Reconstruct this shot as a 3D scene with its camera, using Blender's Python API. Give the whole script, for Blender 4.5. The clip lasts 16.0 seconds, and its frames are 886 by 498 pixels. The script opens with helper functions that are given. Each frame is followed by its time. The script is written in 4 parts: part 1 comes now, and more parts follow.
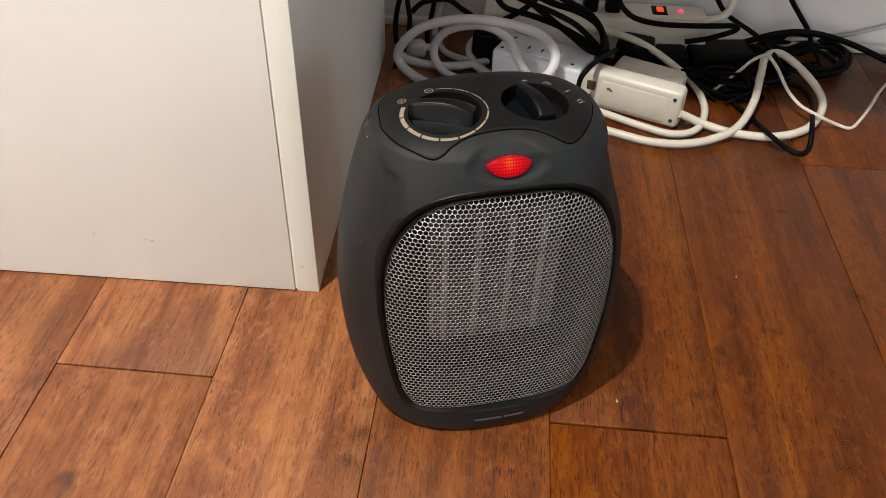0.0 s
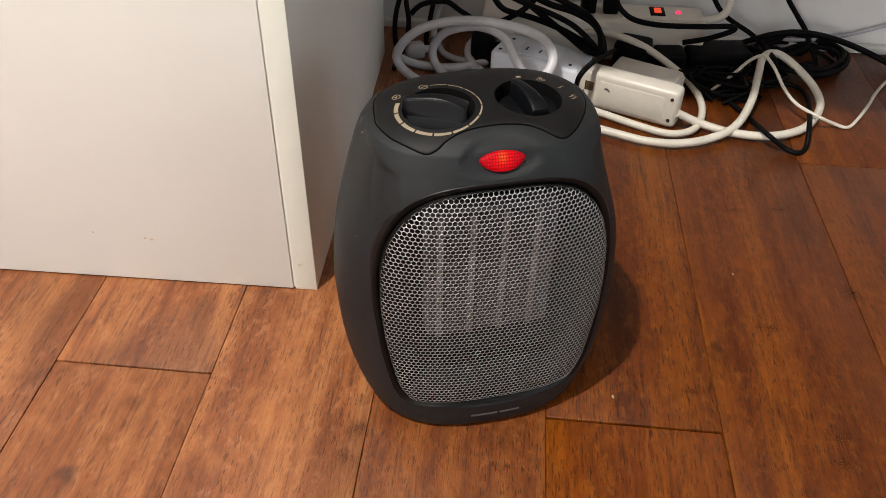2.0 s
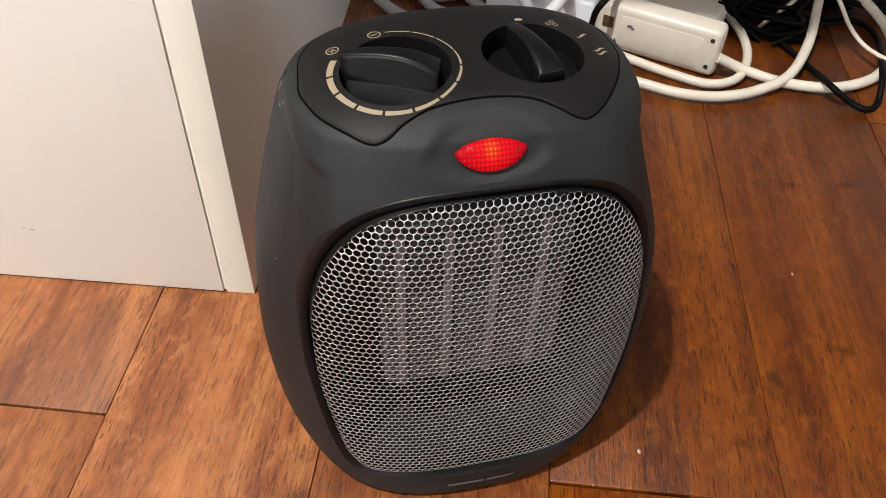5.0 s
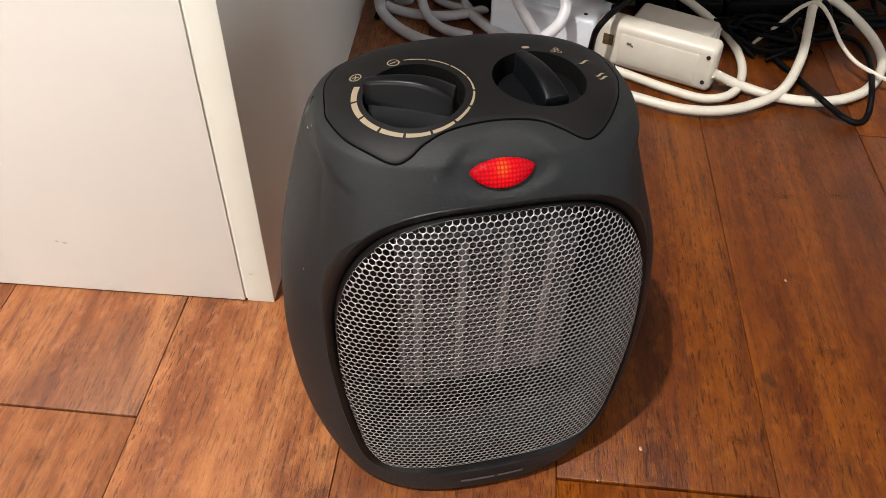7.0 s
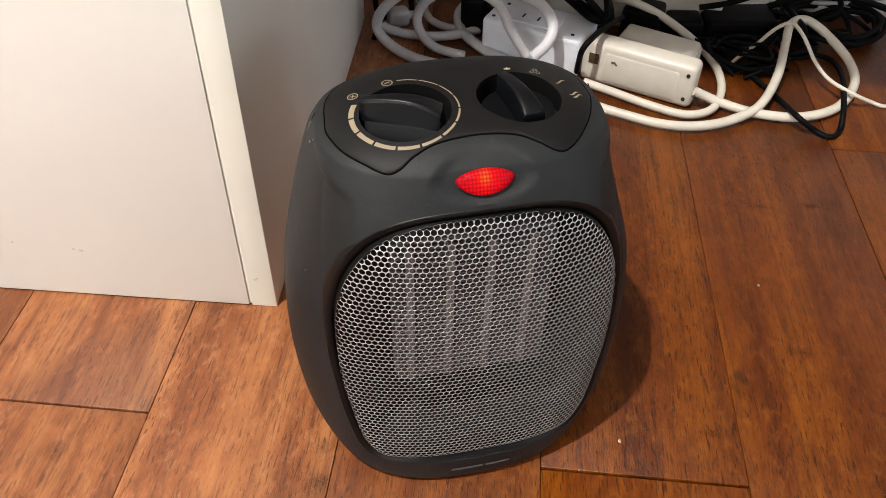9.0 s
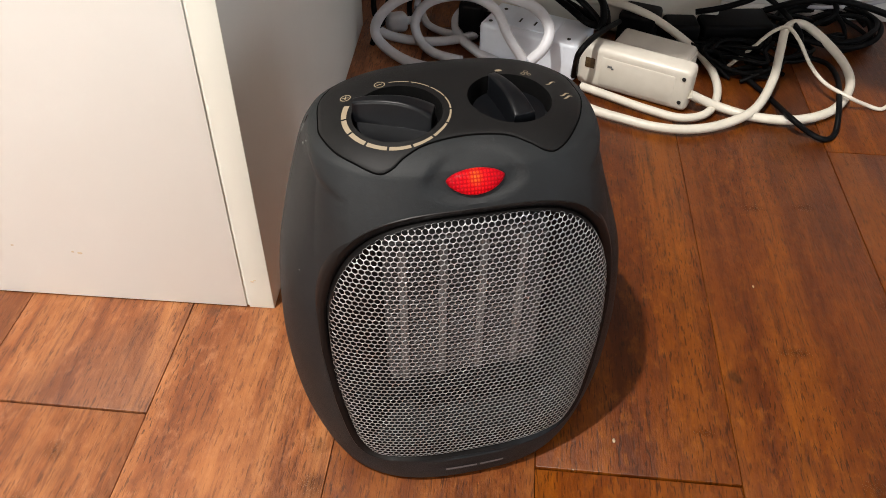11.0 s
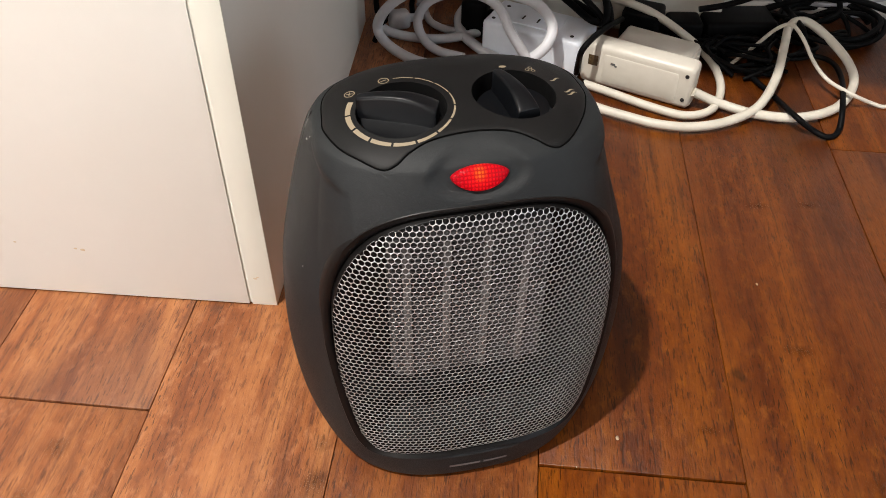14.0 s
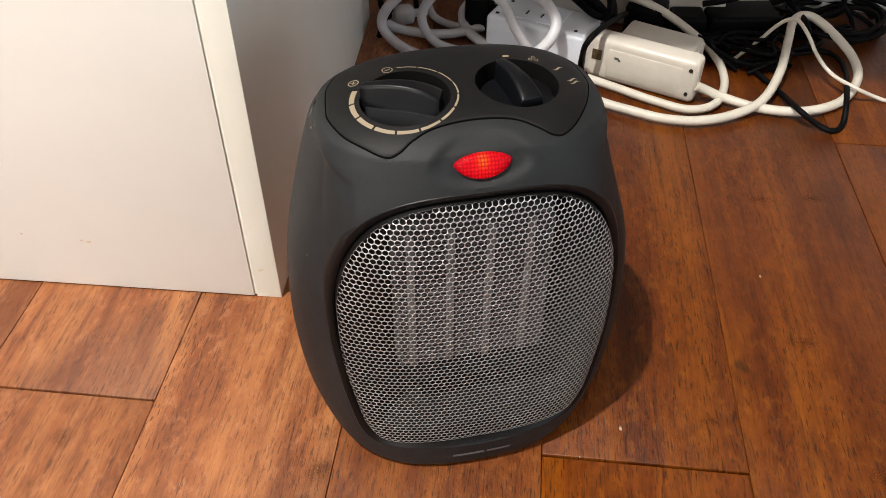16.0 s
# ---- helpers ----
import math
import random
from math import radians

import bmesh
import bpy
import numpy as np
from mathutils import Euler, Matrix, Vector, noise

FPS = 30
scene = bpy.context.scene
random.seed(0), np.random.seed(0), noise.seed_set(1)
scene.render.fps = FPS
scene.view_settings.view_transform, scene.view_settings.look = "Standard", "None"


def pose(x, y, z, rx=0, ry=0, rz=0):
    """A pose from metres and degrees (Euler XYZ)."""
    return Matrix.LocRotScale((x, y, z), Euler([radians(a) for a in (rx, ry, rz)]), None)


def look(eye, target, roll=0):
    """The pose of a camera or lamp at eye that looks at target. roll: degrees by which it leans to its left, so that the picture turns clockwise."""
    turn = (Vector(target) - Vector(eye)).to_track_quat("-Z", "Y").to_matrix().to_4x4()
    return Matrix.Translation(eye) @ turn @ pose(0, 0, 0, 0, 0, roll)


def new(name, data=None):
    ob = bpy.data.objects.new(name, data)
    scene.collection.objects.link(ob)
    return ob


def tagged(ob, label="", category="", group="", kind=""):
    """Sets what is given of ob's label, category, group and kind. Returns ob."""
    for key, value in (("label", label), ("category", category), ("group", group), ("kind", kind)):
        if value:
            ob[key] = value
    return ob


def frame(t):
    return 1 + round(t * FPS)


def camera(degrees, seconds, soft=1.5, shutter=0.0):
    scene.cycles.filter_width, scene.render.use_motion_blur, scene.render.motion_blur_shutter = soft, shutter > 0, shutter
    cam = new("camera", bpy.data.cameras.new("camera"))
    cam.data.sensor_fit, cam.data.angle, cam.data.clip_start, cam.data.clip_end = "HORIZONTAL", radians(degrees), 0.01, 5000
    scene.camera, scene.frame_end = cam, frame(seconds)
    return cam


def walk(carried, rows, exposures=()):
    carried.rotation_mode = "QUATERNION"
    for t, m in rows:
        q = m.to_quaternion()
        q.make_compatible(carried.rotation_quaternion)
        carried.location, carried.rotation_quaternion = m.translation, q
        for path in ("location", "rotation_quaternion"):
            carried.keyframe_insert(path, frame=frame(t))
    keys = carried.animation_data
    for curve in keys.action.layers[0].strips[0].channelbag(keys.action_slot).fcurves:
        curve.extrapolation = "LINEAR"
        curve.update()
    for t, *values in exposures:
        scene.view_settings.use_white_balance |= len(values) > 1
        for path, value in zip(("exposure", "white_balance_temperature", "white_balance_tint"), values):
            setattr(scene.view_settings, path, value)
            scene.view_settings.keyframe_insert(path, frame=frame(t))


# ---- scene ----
cam = camera(56.9, 16.0, soft=0.9)
PATH = [
    (0, (0.051, -0.007, 0.53), (-0.009, 1.505, -0.777), 1.6),
    (0.5, (0.053, -0.005, 0.523), (-0.014, 1.506, -0.786), 1.4),
    (1, (0.057, 0.002, 0.519), (-0.009, 1.514, -0.788), 1.4),
    (1.5, (0.058, -0.01, 0.518), (-0.009, 1.507, -0.785), 1.3),
    (2, (0.058, -0.015, 0.527), (-0.013, 1.507, -0.769), 1.2),
    (2.5, (0.054, -0.016, 0.522), (-0.025, 1.513, -0.765), 1.1),
    (3, (0.068, -0.016, 0.518), (-0.016, 1.518, -0.763), 1.2),
    (3.2, (0.074, -0.013, 0.516), (-0.013, 1.521, -0.764), 1.1),
    (5.3, (0.067, 0.162, 0.442), (0.006, 1.557, -0.99), 1.7),
    (5.5, (0.067, 0.158, 0.444), (0.005, 1.554, -0.986), 1.4),
    (6, (0.067, 0.146, 0.462), (0.0, 1.551, -0.96), 1.1),
    (6.5, (0.067, 0.141, 0.468), (-0.003, 1.552, -0.948), 1.1),
    (7, (0.062, 0.131, 0.468), (-0.006, 1.55, -0.939), 1.2),
    (7.5, (0.066, 0.111, 0.482), (-0.003, 1.536, -0.919), 1.2),
    (8, (0.064, 0.1, 0.486), (-0.002, 1.533, -0.907), 1.3),
    (8.5, (0.067, 0.101, 0.491), (0.0, 1.541, -0.895), 1.2),
    (9, (0.069, 0.098, 0.491), (0.001, 1.545, -0.889), 1.1),
    (11.5, (0.076, 0.092, 0.492), (-0.002, 1.55, -0.875), 0.7),
    (12, (0.073, 0.092, 0.493), (-0.005, 1.548, -0.876), 0.8),
    (12.5, (0.074, 0.092, 0.49), (-0.006, 1.548, -0.879), 0.8),
    (13, (0.073, 0.092, 0.49), (-0.007, 1.547, -0.88), 0.7),
    (13.5, (0.075, 0.094, 0.49), (-0.006, 1.549, -0.879), 0.7),
    (14, (0.074, 0.092, 0.49), (-0.006, 1.547, -0.88), 0.7),
    (14.5, (0.073, 0.091, 0.489), (-0.011, 1.547, -0.88), 0.6),
    (15, (0.073, 0.09, 0.489), (-0.014, 1.544, -0.881), 0.5),
    (15.5, (0.075, 0.087, 0.487), (-0.015, 1.542, -0.882), 0.4),
    (16, (0.075, 0.086, 0.487), (-0.016, 1.54, -0.883), 0.4),
]
walk(cam, [(t, look(eye, target, roll)) for t, eye, target, roll in PATH], [(0.0, -0.26), (3.0, -0.26), (5.5, 0.0), (16.0, 0.0)])

# ---- light ----
world = bpy.data.worlds.new("room_air")
scene.world = world
world.use_nodes = True
world.node_tree.nodes["Background"].inputs[0].default_value = (0.8, 0.9, 1.0, 1)
world.node_tree.nodes["Background"].inputs[1].default_value = 0.02
scene.view_settings.exposure = 0.0


def area(name, power, colour, size, size_y, m):
    lamp = bpy.data.lights.new(name, "AREA")
    lamp.energy, lamp.color, lamp.shape, lamp.size, lamp.size_y = power, colour, "RECTANGLE", size, size_y
    ob = new(name, lamp)
    ob.matrix_world = m
    return ob


area("lamp_light", 85, (1.0, 0.95, 0.89), 0.055, 0.055, look((-0.55, -0.22, 2.35), (0.05, 0.45, 0.0)))
# two added fills, from behind and from the right; their sources are unseen
area("south_fill_light", 96, (1.0, 0.965, 0.925), 1.6, 1.3, look((-2.0, -3.9, 1.25), (-0.1, 0.5, 0.2)))
area("east_fill_light", 17, (0.74, 0.87, 1.0), 1.4, 1.3, look((2.85, -1.5, 1.05), (0.1, 0.8, 0.15)))


# ---- materials ----
def material(name, colour, rough=0.5, metal=0.0):
    m = bpy.data.materials.new(name)
    m.use_nodes = True
    b = m.node_tree.nodes["Principled BSDF"]
    b.inputs["Base Color"].default_value = (*colour, 1)
    b.inputs["Roughness"].default_value = rough
    b.inputs["Metallic"].default_value = metal
    return m, m.node_tree, b


def add(tree, kind, **values):
    n = tree.nodes.new(kind)
    for k, v in values.items():
        n.inputs[k].default_value = v
    return n


def ramp(tree, source, stops):
    n = tree.nodes.new("ShaderNodeValToRGB")
    e = n.color_ramp.elements
    while len(e) < len(stops):
        e.new(0.5)
    for el, (p, c) in zip(e, stops):
        el.position, el.color = p, (*c, 1)
    tree.links.new(source, n.inputs[0])
    return n


def grained(name, colour, other, rough, scale, bump=0.05, metal=0.0, rough_to=None, fine=900.0):
    """A surface that wanders between two colours, with a fine relief."""
    m, t, b = material(name, colour, rough, metal)
    co = t.nodes.new("ShaderNodeTexCoord")
    n = add(t, "ShaderNodeTexNoise", Scale=scale, Detail=6.0, Roughness=0.6)
    t.links.new(co.outputs["Object"], n.inputs["Vector"])
    r = ramp(t, n.outputs[0], [(0.35, colour), (0.68, other)])
    t.links.new(r.outputs[0], b.inputs["Base Color"])
    f = add(t, "ShaderNodeTexNoise", Scale=fine, Detail=2.0)
    t.links.new(co.outputs["Object"], f.inputs["Vector"])
    k = add(t, "ShaderNodeBump", Strength=bump, Distance=0.001)
    t.links.new(f.outputs[0], k.inputs["Height"])
    t.links.new(k.outputs[0], b.inputs["Normal"])
    if rough_to:
        q = t.nodes.new("ShaderNodeMapRange")
        q.inputs[3].default_value, q.inputs[4].default_value = rough, rough_to
        t.links.new(n.outputs[0], q.inputs[0])
        t.links.new(q.outputs[0], b.inputs["Roughness"])
    return m


def sheen(m, amount):
    m.node_tree.nodes["Principled BSDF"].inputs["Specular IOR Level"].default_value = amount
    return m


def wood_floor():
    m, t, b = material("scraped_wood", (0.3, 0.1, 0.03), 0.38)
    L = t.links.new
    co = t.nodes.new("ShaderNodeTexCoord")
    info = t.nodes.new("ShaderNodeObjectInfo")
    shift = t.nodes.new("ShaderNodeVectorMath")
    shift.operation = "MULTIPLY_ADD"
    shift.inputs[1].default_value = (1, 1, 1)
    mul = t.nodes.new("ShaderNodeVectorMath")
    mul.operation = "SCALE"
    mul.inputs[0].default_value = (7.3, 31.7, 11.1)
    L(info.outputs["Random"], mul.inputs["Scale"])
    L(co.outputs["Object"], shift.inputs[0])
    L(mul.outputs[0], shift.inputs[2])

    def stretched(sx, sy, **v):
        mp = t.nodes.new("ShaderNodeMapping")
        mp.inputs["Scale"].default_value = (sx, sy, 1)
        L(shift.outputs[0], mp.inputs[0])
        n = add(t, "ShaderNodeTexNoise", **v)
        L(mp.outputs[0], n.inputs["Vector"])
        return n

    broad = stretched(34, 1.7, Scale=1.0, Detail=5.0, Roughness=0.6, Distortion=0.15)
    grain = stretched(270, 12, Scale=1.0, Detail=7.0, Roughness=0.7, Distortion=0.1)
    pores = stretched(800, 92, Scale=1.0, Detail=2.5, Roughness=0.5)
    blot = stretched(48, 20, Scale=1.0, Detail=5.0, Roughness=0.6, Distortion=0.1)
    patch = stretched(9, 3.5, Scale=1.0, Detail=3.0, Roughness=0.5)
    mottle = stretched(120, 62, Scale=1.0, Detail=7.0, Roughness=0.7, Distortion=0.1)
    knots = stretched(24, 17, Scale=1.0, Detail=2.0, Roughness=0.5)
    base = ramp(t, broad.outputs[0], [(0.32, (0.086, 0.0200, 0.0040)), (0.50, (0.148, 0.0405, 0.0078)), (0.68, (0.228, 0.075, 0.0155))])

    zone = stretched(13, 4.5, Scale=1.0, Detail=3.0, Roughness=0.55)
    rough_zone = ramp(t, zone.outputs[0], [(0.36, (0.50, 0.50, 0.50)), (0.60, (1, 1, 1))])

    def over(under, factor, colour, amount, stops, zoned=False):
        f = ramp(t, factor, stops)
        if zoned:
            g = t.nodes.new("ShaderNodeMath")
            g.operation = "MULTIPLY"
            L(f.outputs[0], g.inputs[0])
            L(rough_zone.outputs[0], g.inputs[1])
            f = g
        s = t.nodes.new("ShaderNodeMath")
        s.operation = "MULTIPLY"
        s.inputs[1].default_value = amount
        L(f.outputs[0], s.inputs[0])
        x = t.nodes.new("ShaderNodeMixRGB")
        x.inputs[2].default_value = (*colour, 1)
        L(s.outputs[0], x.inputs[0])
        L(under, x.inputs[1])
        return x.outputs[0]

    W, K = (1, 1, 1), (0, 0, 0)
    c = over(base.outputs[0], grain.outputs[0], (0.050, 0.013, 0.005), 0.78, [(0.50, K), (0.70, W)])
    c = over(c, mottle.outputs[0], (0.29, 0.108, 0.030), 0.46, [(0.52, K), (0.66, W)], True)
    c = over(c, mottle.outputs[0], (0.048, 0.013, 0.005), 0.55, [(0.32, W), (0.45, K)], True)
    c = over(c, pores.outputs[0], (0.022, 0.006, 0.0020), 0.74, [(0.590, K), (0.635, W)], True)
    c = over(c, blot.outputs[0], (0.045, 0.010, 0.0028), 0.34, [(0.55, K), (0.68, W)])
    c = over(c, blot.outputs[0], (0.300, 0.098, 0.019), 0.24, [(0.32, W), (0.45, K)])
    c = over(c, patch.outputs[0], (0.040, 0.010, 0.003), 0.45, [(0.58, K), (0.70, W)])
    c = over(c, knots.outputs[0], (0.018, 0.007, 0.004), 0.66, [(0.715, K), (0.78, W)])
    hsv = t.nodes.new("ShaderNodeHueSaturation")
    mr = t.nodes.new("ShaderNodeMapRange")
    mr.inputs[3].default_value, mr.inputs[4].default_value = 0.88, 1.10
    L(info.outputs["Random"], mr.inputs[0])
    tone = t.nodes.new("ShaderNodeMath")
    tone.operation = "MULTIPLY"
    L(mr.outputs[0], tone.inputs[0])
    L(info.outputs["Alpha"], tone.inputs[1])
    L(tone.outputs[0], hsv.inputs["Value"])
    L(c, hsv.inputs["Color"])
    # tint of the row, which with its tone carries painted light
    row_tint = t.nodes.new("ShaderNodeMixRGB")
    row_tint.blend_type = "MULTIPLY"
    row_tint.inputs[0].default_value = 1.0
    L(hsv.outputs[0], row_tint.inputs[1])
    L(info.outputs["Color"], row_tint.inputs[2])
    L(row_tint.outputs[0], b.inputs["Base Color"])
    rr = t.nodes.new("ShaderNodeMapRange")
    rr.inputs[3].default_value, rr.inputs[4].default_value = 0.26, 0.48
    L(grain.outputs[0], rr.inputs[0])
    L(rr.outputs[0], b.inputs["Roughness"])
    b.inputs["Specular IOR Level"].default_value = 0.40
    k1 = add(t, "ShaderNodeBump", Strength=0.25, Distance=0.0016)
    L(broad.outputs[0], k1.inputs["Height"])
    k2 = add(t, "ShaderNodeBump", Strength=0.75, Distance=0.0009)
    L(mottle.outputs[0], k2.inputs["Height"])
    L(k1.outputs[0], k2.inputs["Normal"])
    k3 = add(t, "ShaderNodeBump", Strength=0.60, Distance=0.0005)
    k3.invert = True
    L(pores.outputs[0], k3.inputs["Height"])
    L(k2.outputs[0], k3.inputs["Normal"])
    L(k3.outputs[0], b.inputs["Normal"])
    return m


def red_lens():
    """Lit neon behind moulded red plastic: an orange heart in a grid of small prisms."""
    m, t, b = material("lit_red_plastic", (0.20, 0.003, 0.006), 0.28)
    L = t.links.new
    co = t.nodes.new("ShaderNodeTexCoord")
    mp = t.nodes.new("ShaderNodeMapping")
    mp.inputs["Location"].default_value = (0.0006, -0.0006, 0)
    mp.inputs["Scale"].default_value = (1, 0.80, 0)
    L(co.outputs["Object"], mp.inputs[0])
    near = t.nodes.new("ShaderNodeVectorMath")
    near.operation = "LENGTH"
    L(mp.outputs[0], near.inputs[0])
    glow = ramp(t, near.outputs["Value"], [(0.0, (1.0, 0.24, 0.012)), (0.0024, (1.0, 0.13, 0.008)), (0.0040, (0.95, 0.004, 0.006)), (0.009, (0.60, 0.000, 0.006)), (0.016, (0.24, 0.0, 0.008))])
    cell = t.nodes.new("ShaderNodeMath")
    cell.operation = "MULTIPLY"
    for k, axis in enumerate("XY"):
        w = add(t, "ShaderNodeTexWave", Scale=(175.0, 150.0)[k], Distortion=1.2, Detail=1.0)
        w.bands_direction = axis
        L(co.outputs["Object"], w.inputs["Vector"])
        L(w.outputs[1], cell.inputs[k])
    dots = ramp(t, cell.outputs[0], [(0.04, (0.42, 0.20, 0.26)), (0.42, (1, 1, 1))])
    x = t.nodes.new("ShaderNodeMixRGB")
    x.blend_type = "MULTIPLY"
    x.inputs[0].default_value = 1.0
    L(glow.outputs[0], x.inputs[1])
    L(dots.outputs[0], x.inputs[2])
    L(x.outputs[0], b.inputs["Emission Color"])
    b.inputs["Emission Strength"].default_value = 0.80
    b.inputs["Specular IOR Level"].default_value = 0.06
    k = add(t, "ShaderNodeBump", Strength=0.4, Distance=0.0006)
    L(cell.outputs[0], k.inputs["Height"])
    L(k.outputs[0], b.inputs["Normal"])
    return m


def glowing(name, colour, power):
    m, t, b = material(name, colour, 0.3)
    b.inputs["Emission Color"].default_value = (*colour, 1)
    b.inputs["Emission Strength"].default_value = power
    return m


wood = wood_floor()
underlay = grained("dark_underlay", (0.012, 0.006, 0.004), (0.03, 0.014, 0.008), 0.8, 30)
wall_paint = grained("white_wall_paint", (0.70, 0.70, 0.69), (0.64, 0.64, 0.63), 0.65, 6, 0.12, fine=260)
ceiling_paint = grained("ceiling_paint", (0.80, 0.80, 0.78), (0.76, 0.76, 0.74), 0.8, 5, 0.1)
melamine = grained("white_melamine", (0.758, 0.752, 0.700), (0.733, 0.727, 0.675), 0.42, 9, 0.05, rough_to=0.5, fine=420)
edge_band = grained("cream_edge_band", (0.735, 0.745, 0.665), (0.71, 0.72, 0.64), 0.44, 9, 0.05, fine=420)
trim_paint = grained("trim_paint", (0.74, 0.73, 0.71), (0.66, 0.65, 0.62), 0.45, 18)
charcoal = grained("charcoal_plastic", (0.0114, 0.0132, 0.0144), (0.0096, 0.0112, 0.0122), 0.50, 40, 0.20, rough_to=0.60, fine=2600)
panel_black = grained("matte_black_plastic", (0.0062, 0.0061, 0.0062), (0.0050, 0.0049, 0.0050), 0.48, 50, 0.10, rough_to=0.56, fine=2600)
knob_black = grained("satin_black_plastic", (0.0034, 0.0039, 0.0050), (0.0027, 0.0031, 0.0040), 0.30, 70, 0.04, rough_to=0.38, fine=2000)
bezel_black = grained("bezel_plastic", (0.0060, 0.0055, 0.0055), (0.0045, 0.0042, 0.0042), 0.40, 60, 0.05, fine=2000)
for m, a in ((charcoal, 0.28), (panel_black, 0.19), (knob_black, 0.22), (bezel_black, 0.25)):
    sheen(m, a)
seam_black = material("seam_shadow_plastic", (0.002, 0.002, 0.002), 0.9)[0]
sheen(seam_black, 0.04)
steel = grained("bright_steel_mesh", (0.53, 0.535, 0.54), (0.41, 0.415, 0.42), 0.44, 160, 0.05, metal=1.0, rough_to=0.58, fine=1500)
ceramic = grained("grey_ceramic", (0.105, 0.100, 0.100), (0.072, 0.069, 0.069), 0.8, 120, 0.1)
ceramic_light = grained("pale_ceramic", (0.145, 0.14, 0.137), (0.108, 0.104, 0.102), 0.8, 150, 0.1)
inner_black = material("inner_black", (0.010, 0.010, 0.010), 0.7)[0]
cream_print = material("cream_print", (0.235, 0.19, 0.125), 0.65)[0]
grey_print = material("grey_print", (0.12, 0.12, 0.12), 0.5)[0]
lens_red = red_lens()
cord_white = grained("white_rubber", (0.66, 0.62, 0.53), (0.56, 0.525, 0.445), 0.42, 35, 0.04)
# cooler copy for the left cords: the cabinet's shade is in the colour
cord_cool = grained("shade_tinted_rubber", (0.60, 0.60, 0.62), (0.50, 0.50, 0.52), 0.42, 35, 0.04)
cord_black = grained("black_rubber", (0.0022, 0.0022, 0.0025), (0.0042, 0.0042, 0.0045), 0.5, 60, 0.05)
sheen(cord_black, 0.07)
cord_grey = grained("grey_rubber", (0.42, 0.42, 0.46), (0.34, 0.34, 0.38), 0.45, 40)
white_plastic = grained("white_plastic", (0.66, 0.62, 0.54), (0.61, 0.57, 0.49), 0.36, 45, 0.03)
# white plastic with the cool shade over the floor strip put into its colour
cool_plastic = grained("shade_tinted_plastic", (0.76, 0.80, 0.86), (0.70, 0.74, 0.80), 0.32, 45, 0.03)
black_plastic = grained("black_plastic", (0.0022, 0.0022, 0.0025), (0.0042, 0.0042, 0.0045), 0.48, 70, 0.06)
sheen(black_plastic, 0.08)
hole_dark = material("dark_hole", (0.015, 0.013, 0.012), 0.7)[0]
brass_window = grained("brown_window", (0.11, 0.075, 0.035), (0.05, 0.03, 0.015), 0.25, 300)
scuff_grey = material("scuff_grey", (0.17, 0.17, 0.165), 0.7)[0]
window_glass, _, glass_node = material("window_glass", (0.95, 0.97, 0.97), 0.02)
glass_node.inputs["Transmission Weight"].default_value = 1.0
crumb = material("pale_crumb", (0.36, 0.27, 0.18), 0.7)[0]
smudge = material("tan_smudge", (0.62, 0.52, 0.36), 0.6)[0]


# ---- mesh helpers ----
def finish(bm, name, mat, smooth=35.0):
    bmesh.ops.recalc_face_normals(bm, faces=bm.faces[:])
    for f in bm.faces:
        f.smooth = True
    for e in bm.edges:
        e.smooth = not (len(e.link_faces) == 2 and e.calc_face_angle(0) > radians(smooth))
    me = bpy.data.meshes.new(name)
    bm.to_mesh(me)
    bm.free()
    me.materials.append(mat)
    return me


def part(name, bm, mat, parent, label="", smooth=35.0):
    ob = new(name, finish(bm, name, mat, smooth))
    ob.parent = parent
    return tagged(ob, label)


def thing(name, m, label, category, group=""):
    ob = new(name)
    ob.matrix_world = m
    return tagged(ob, label, category, group)


def box(x0, x1, y0, y1, z0, z1, bevel=0.0, segments=2, bm=None):
    own = bm or bmesh.new()
    made = bmesh.ops.create_cube(own, size=1.0, matrix=Matrix.Translation(((x0 + x1) / 2, (y0 + y1) / 2, (z0 + z1) / 2)) @ Matrix.Diagonal((x1 - x0, y1 - y0, z1 - z0, 1)))
    if bevel:
        edges = list({e for v in made["verts"] for e in v.link_edges})
        bmesh.ops.bevel(own, geom=edges, offset=bevel, segments=segments, profile=0.5, affect="EDGES")
    return own


def disc(cx, cy, z0, z1, r, n=64, r_top=None, bm=None):
    own = bm or bmesh.new()
    bmesh.ops.create_cone(own, cap_ends=True, segments=n, radius1=r, radius2=r if r_top is None else r_top, depth=z1 - z0,
                          matrix=Matrix.Translation((cx, cy, (z0 + z1) / 2)))
    return own


def spline(points, per=8, closed=False):
    """A smooth line through the points."""
    p = [Vector(q) for q in points]
    n, out = len(p), []
    for i in range(n if closed else n - 1):
        a, b, c, d = (p[(i + j) % n] if closed else p[min(max(i + j, 0), n - 1)] for j in (-1, 0, 1, 2))
        for k in range(per):
            t = k / per
            out.append(0.5 * (2 * b + (c - a) * t + (2 * a - 5 * b + 4 * c - d) * t * t + (3 * b - a - 3 * c + d) * t ** 3))
    return out if closed else out + [p[-1]]


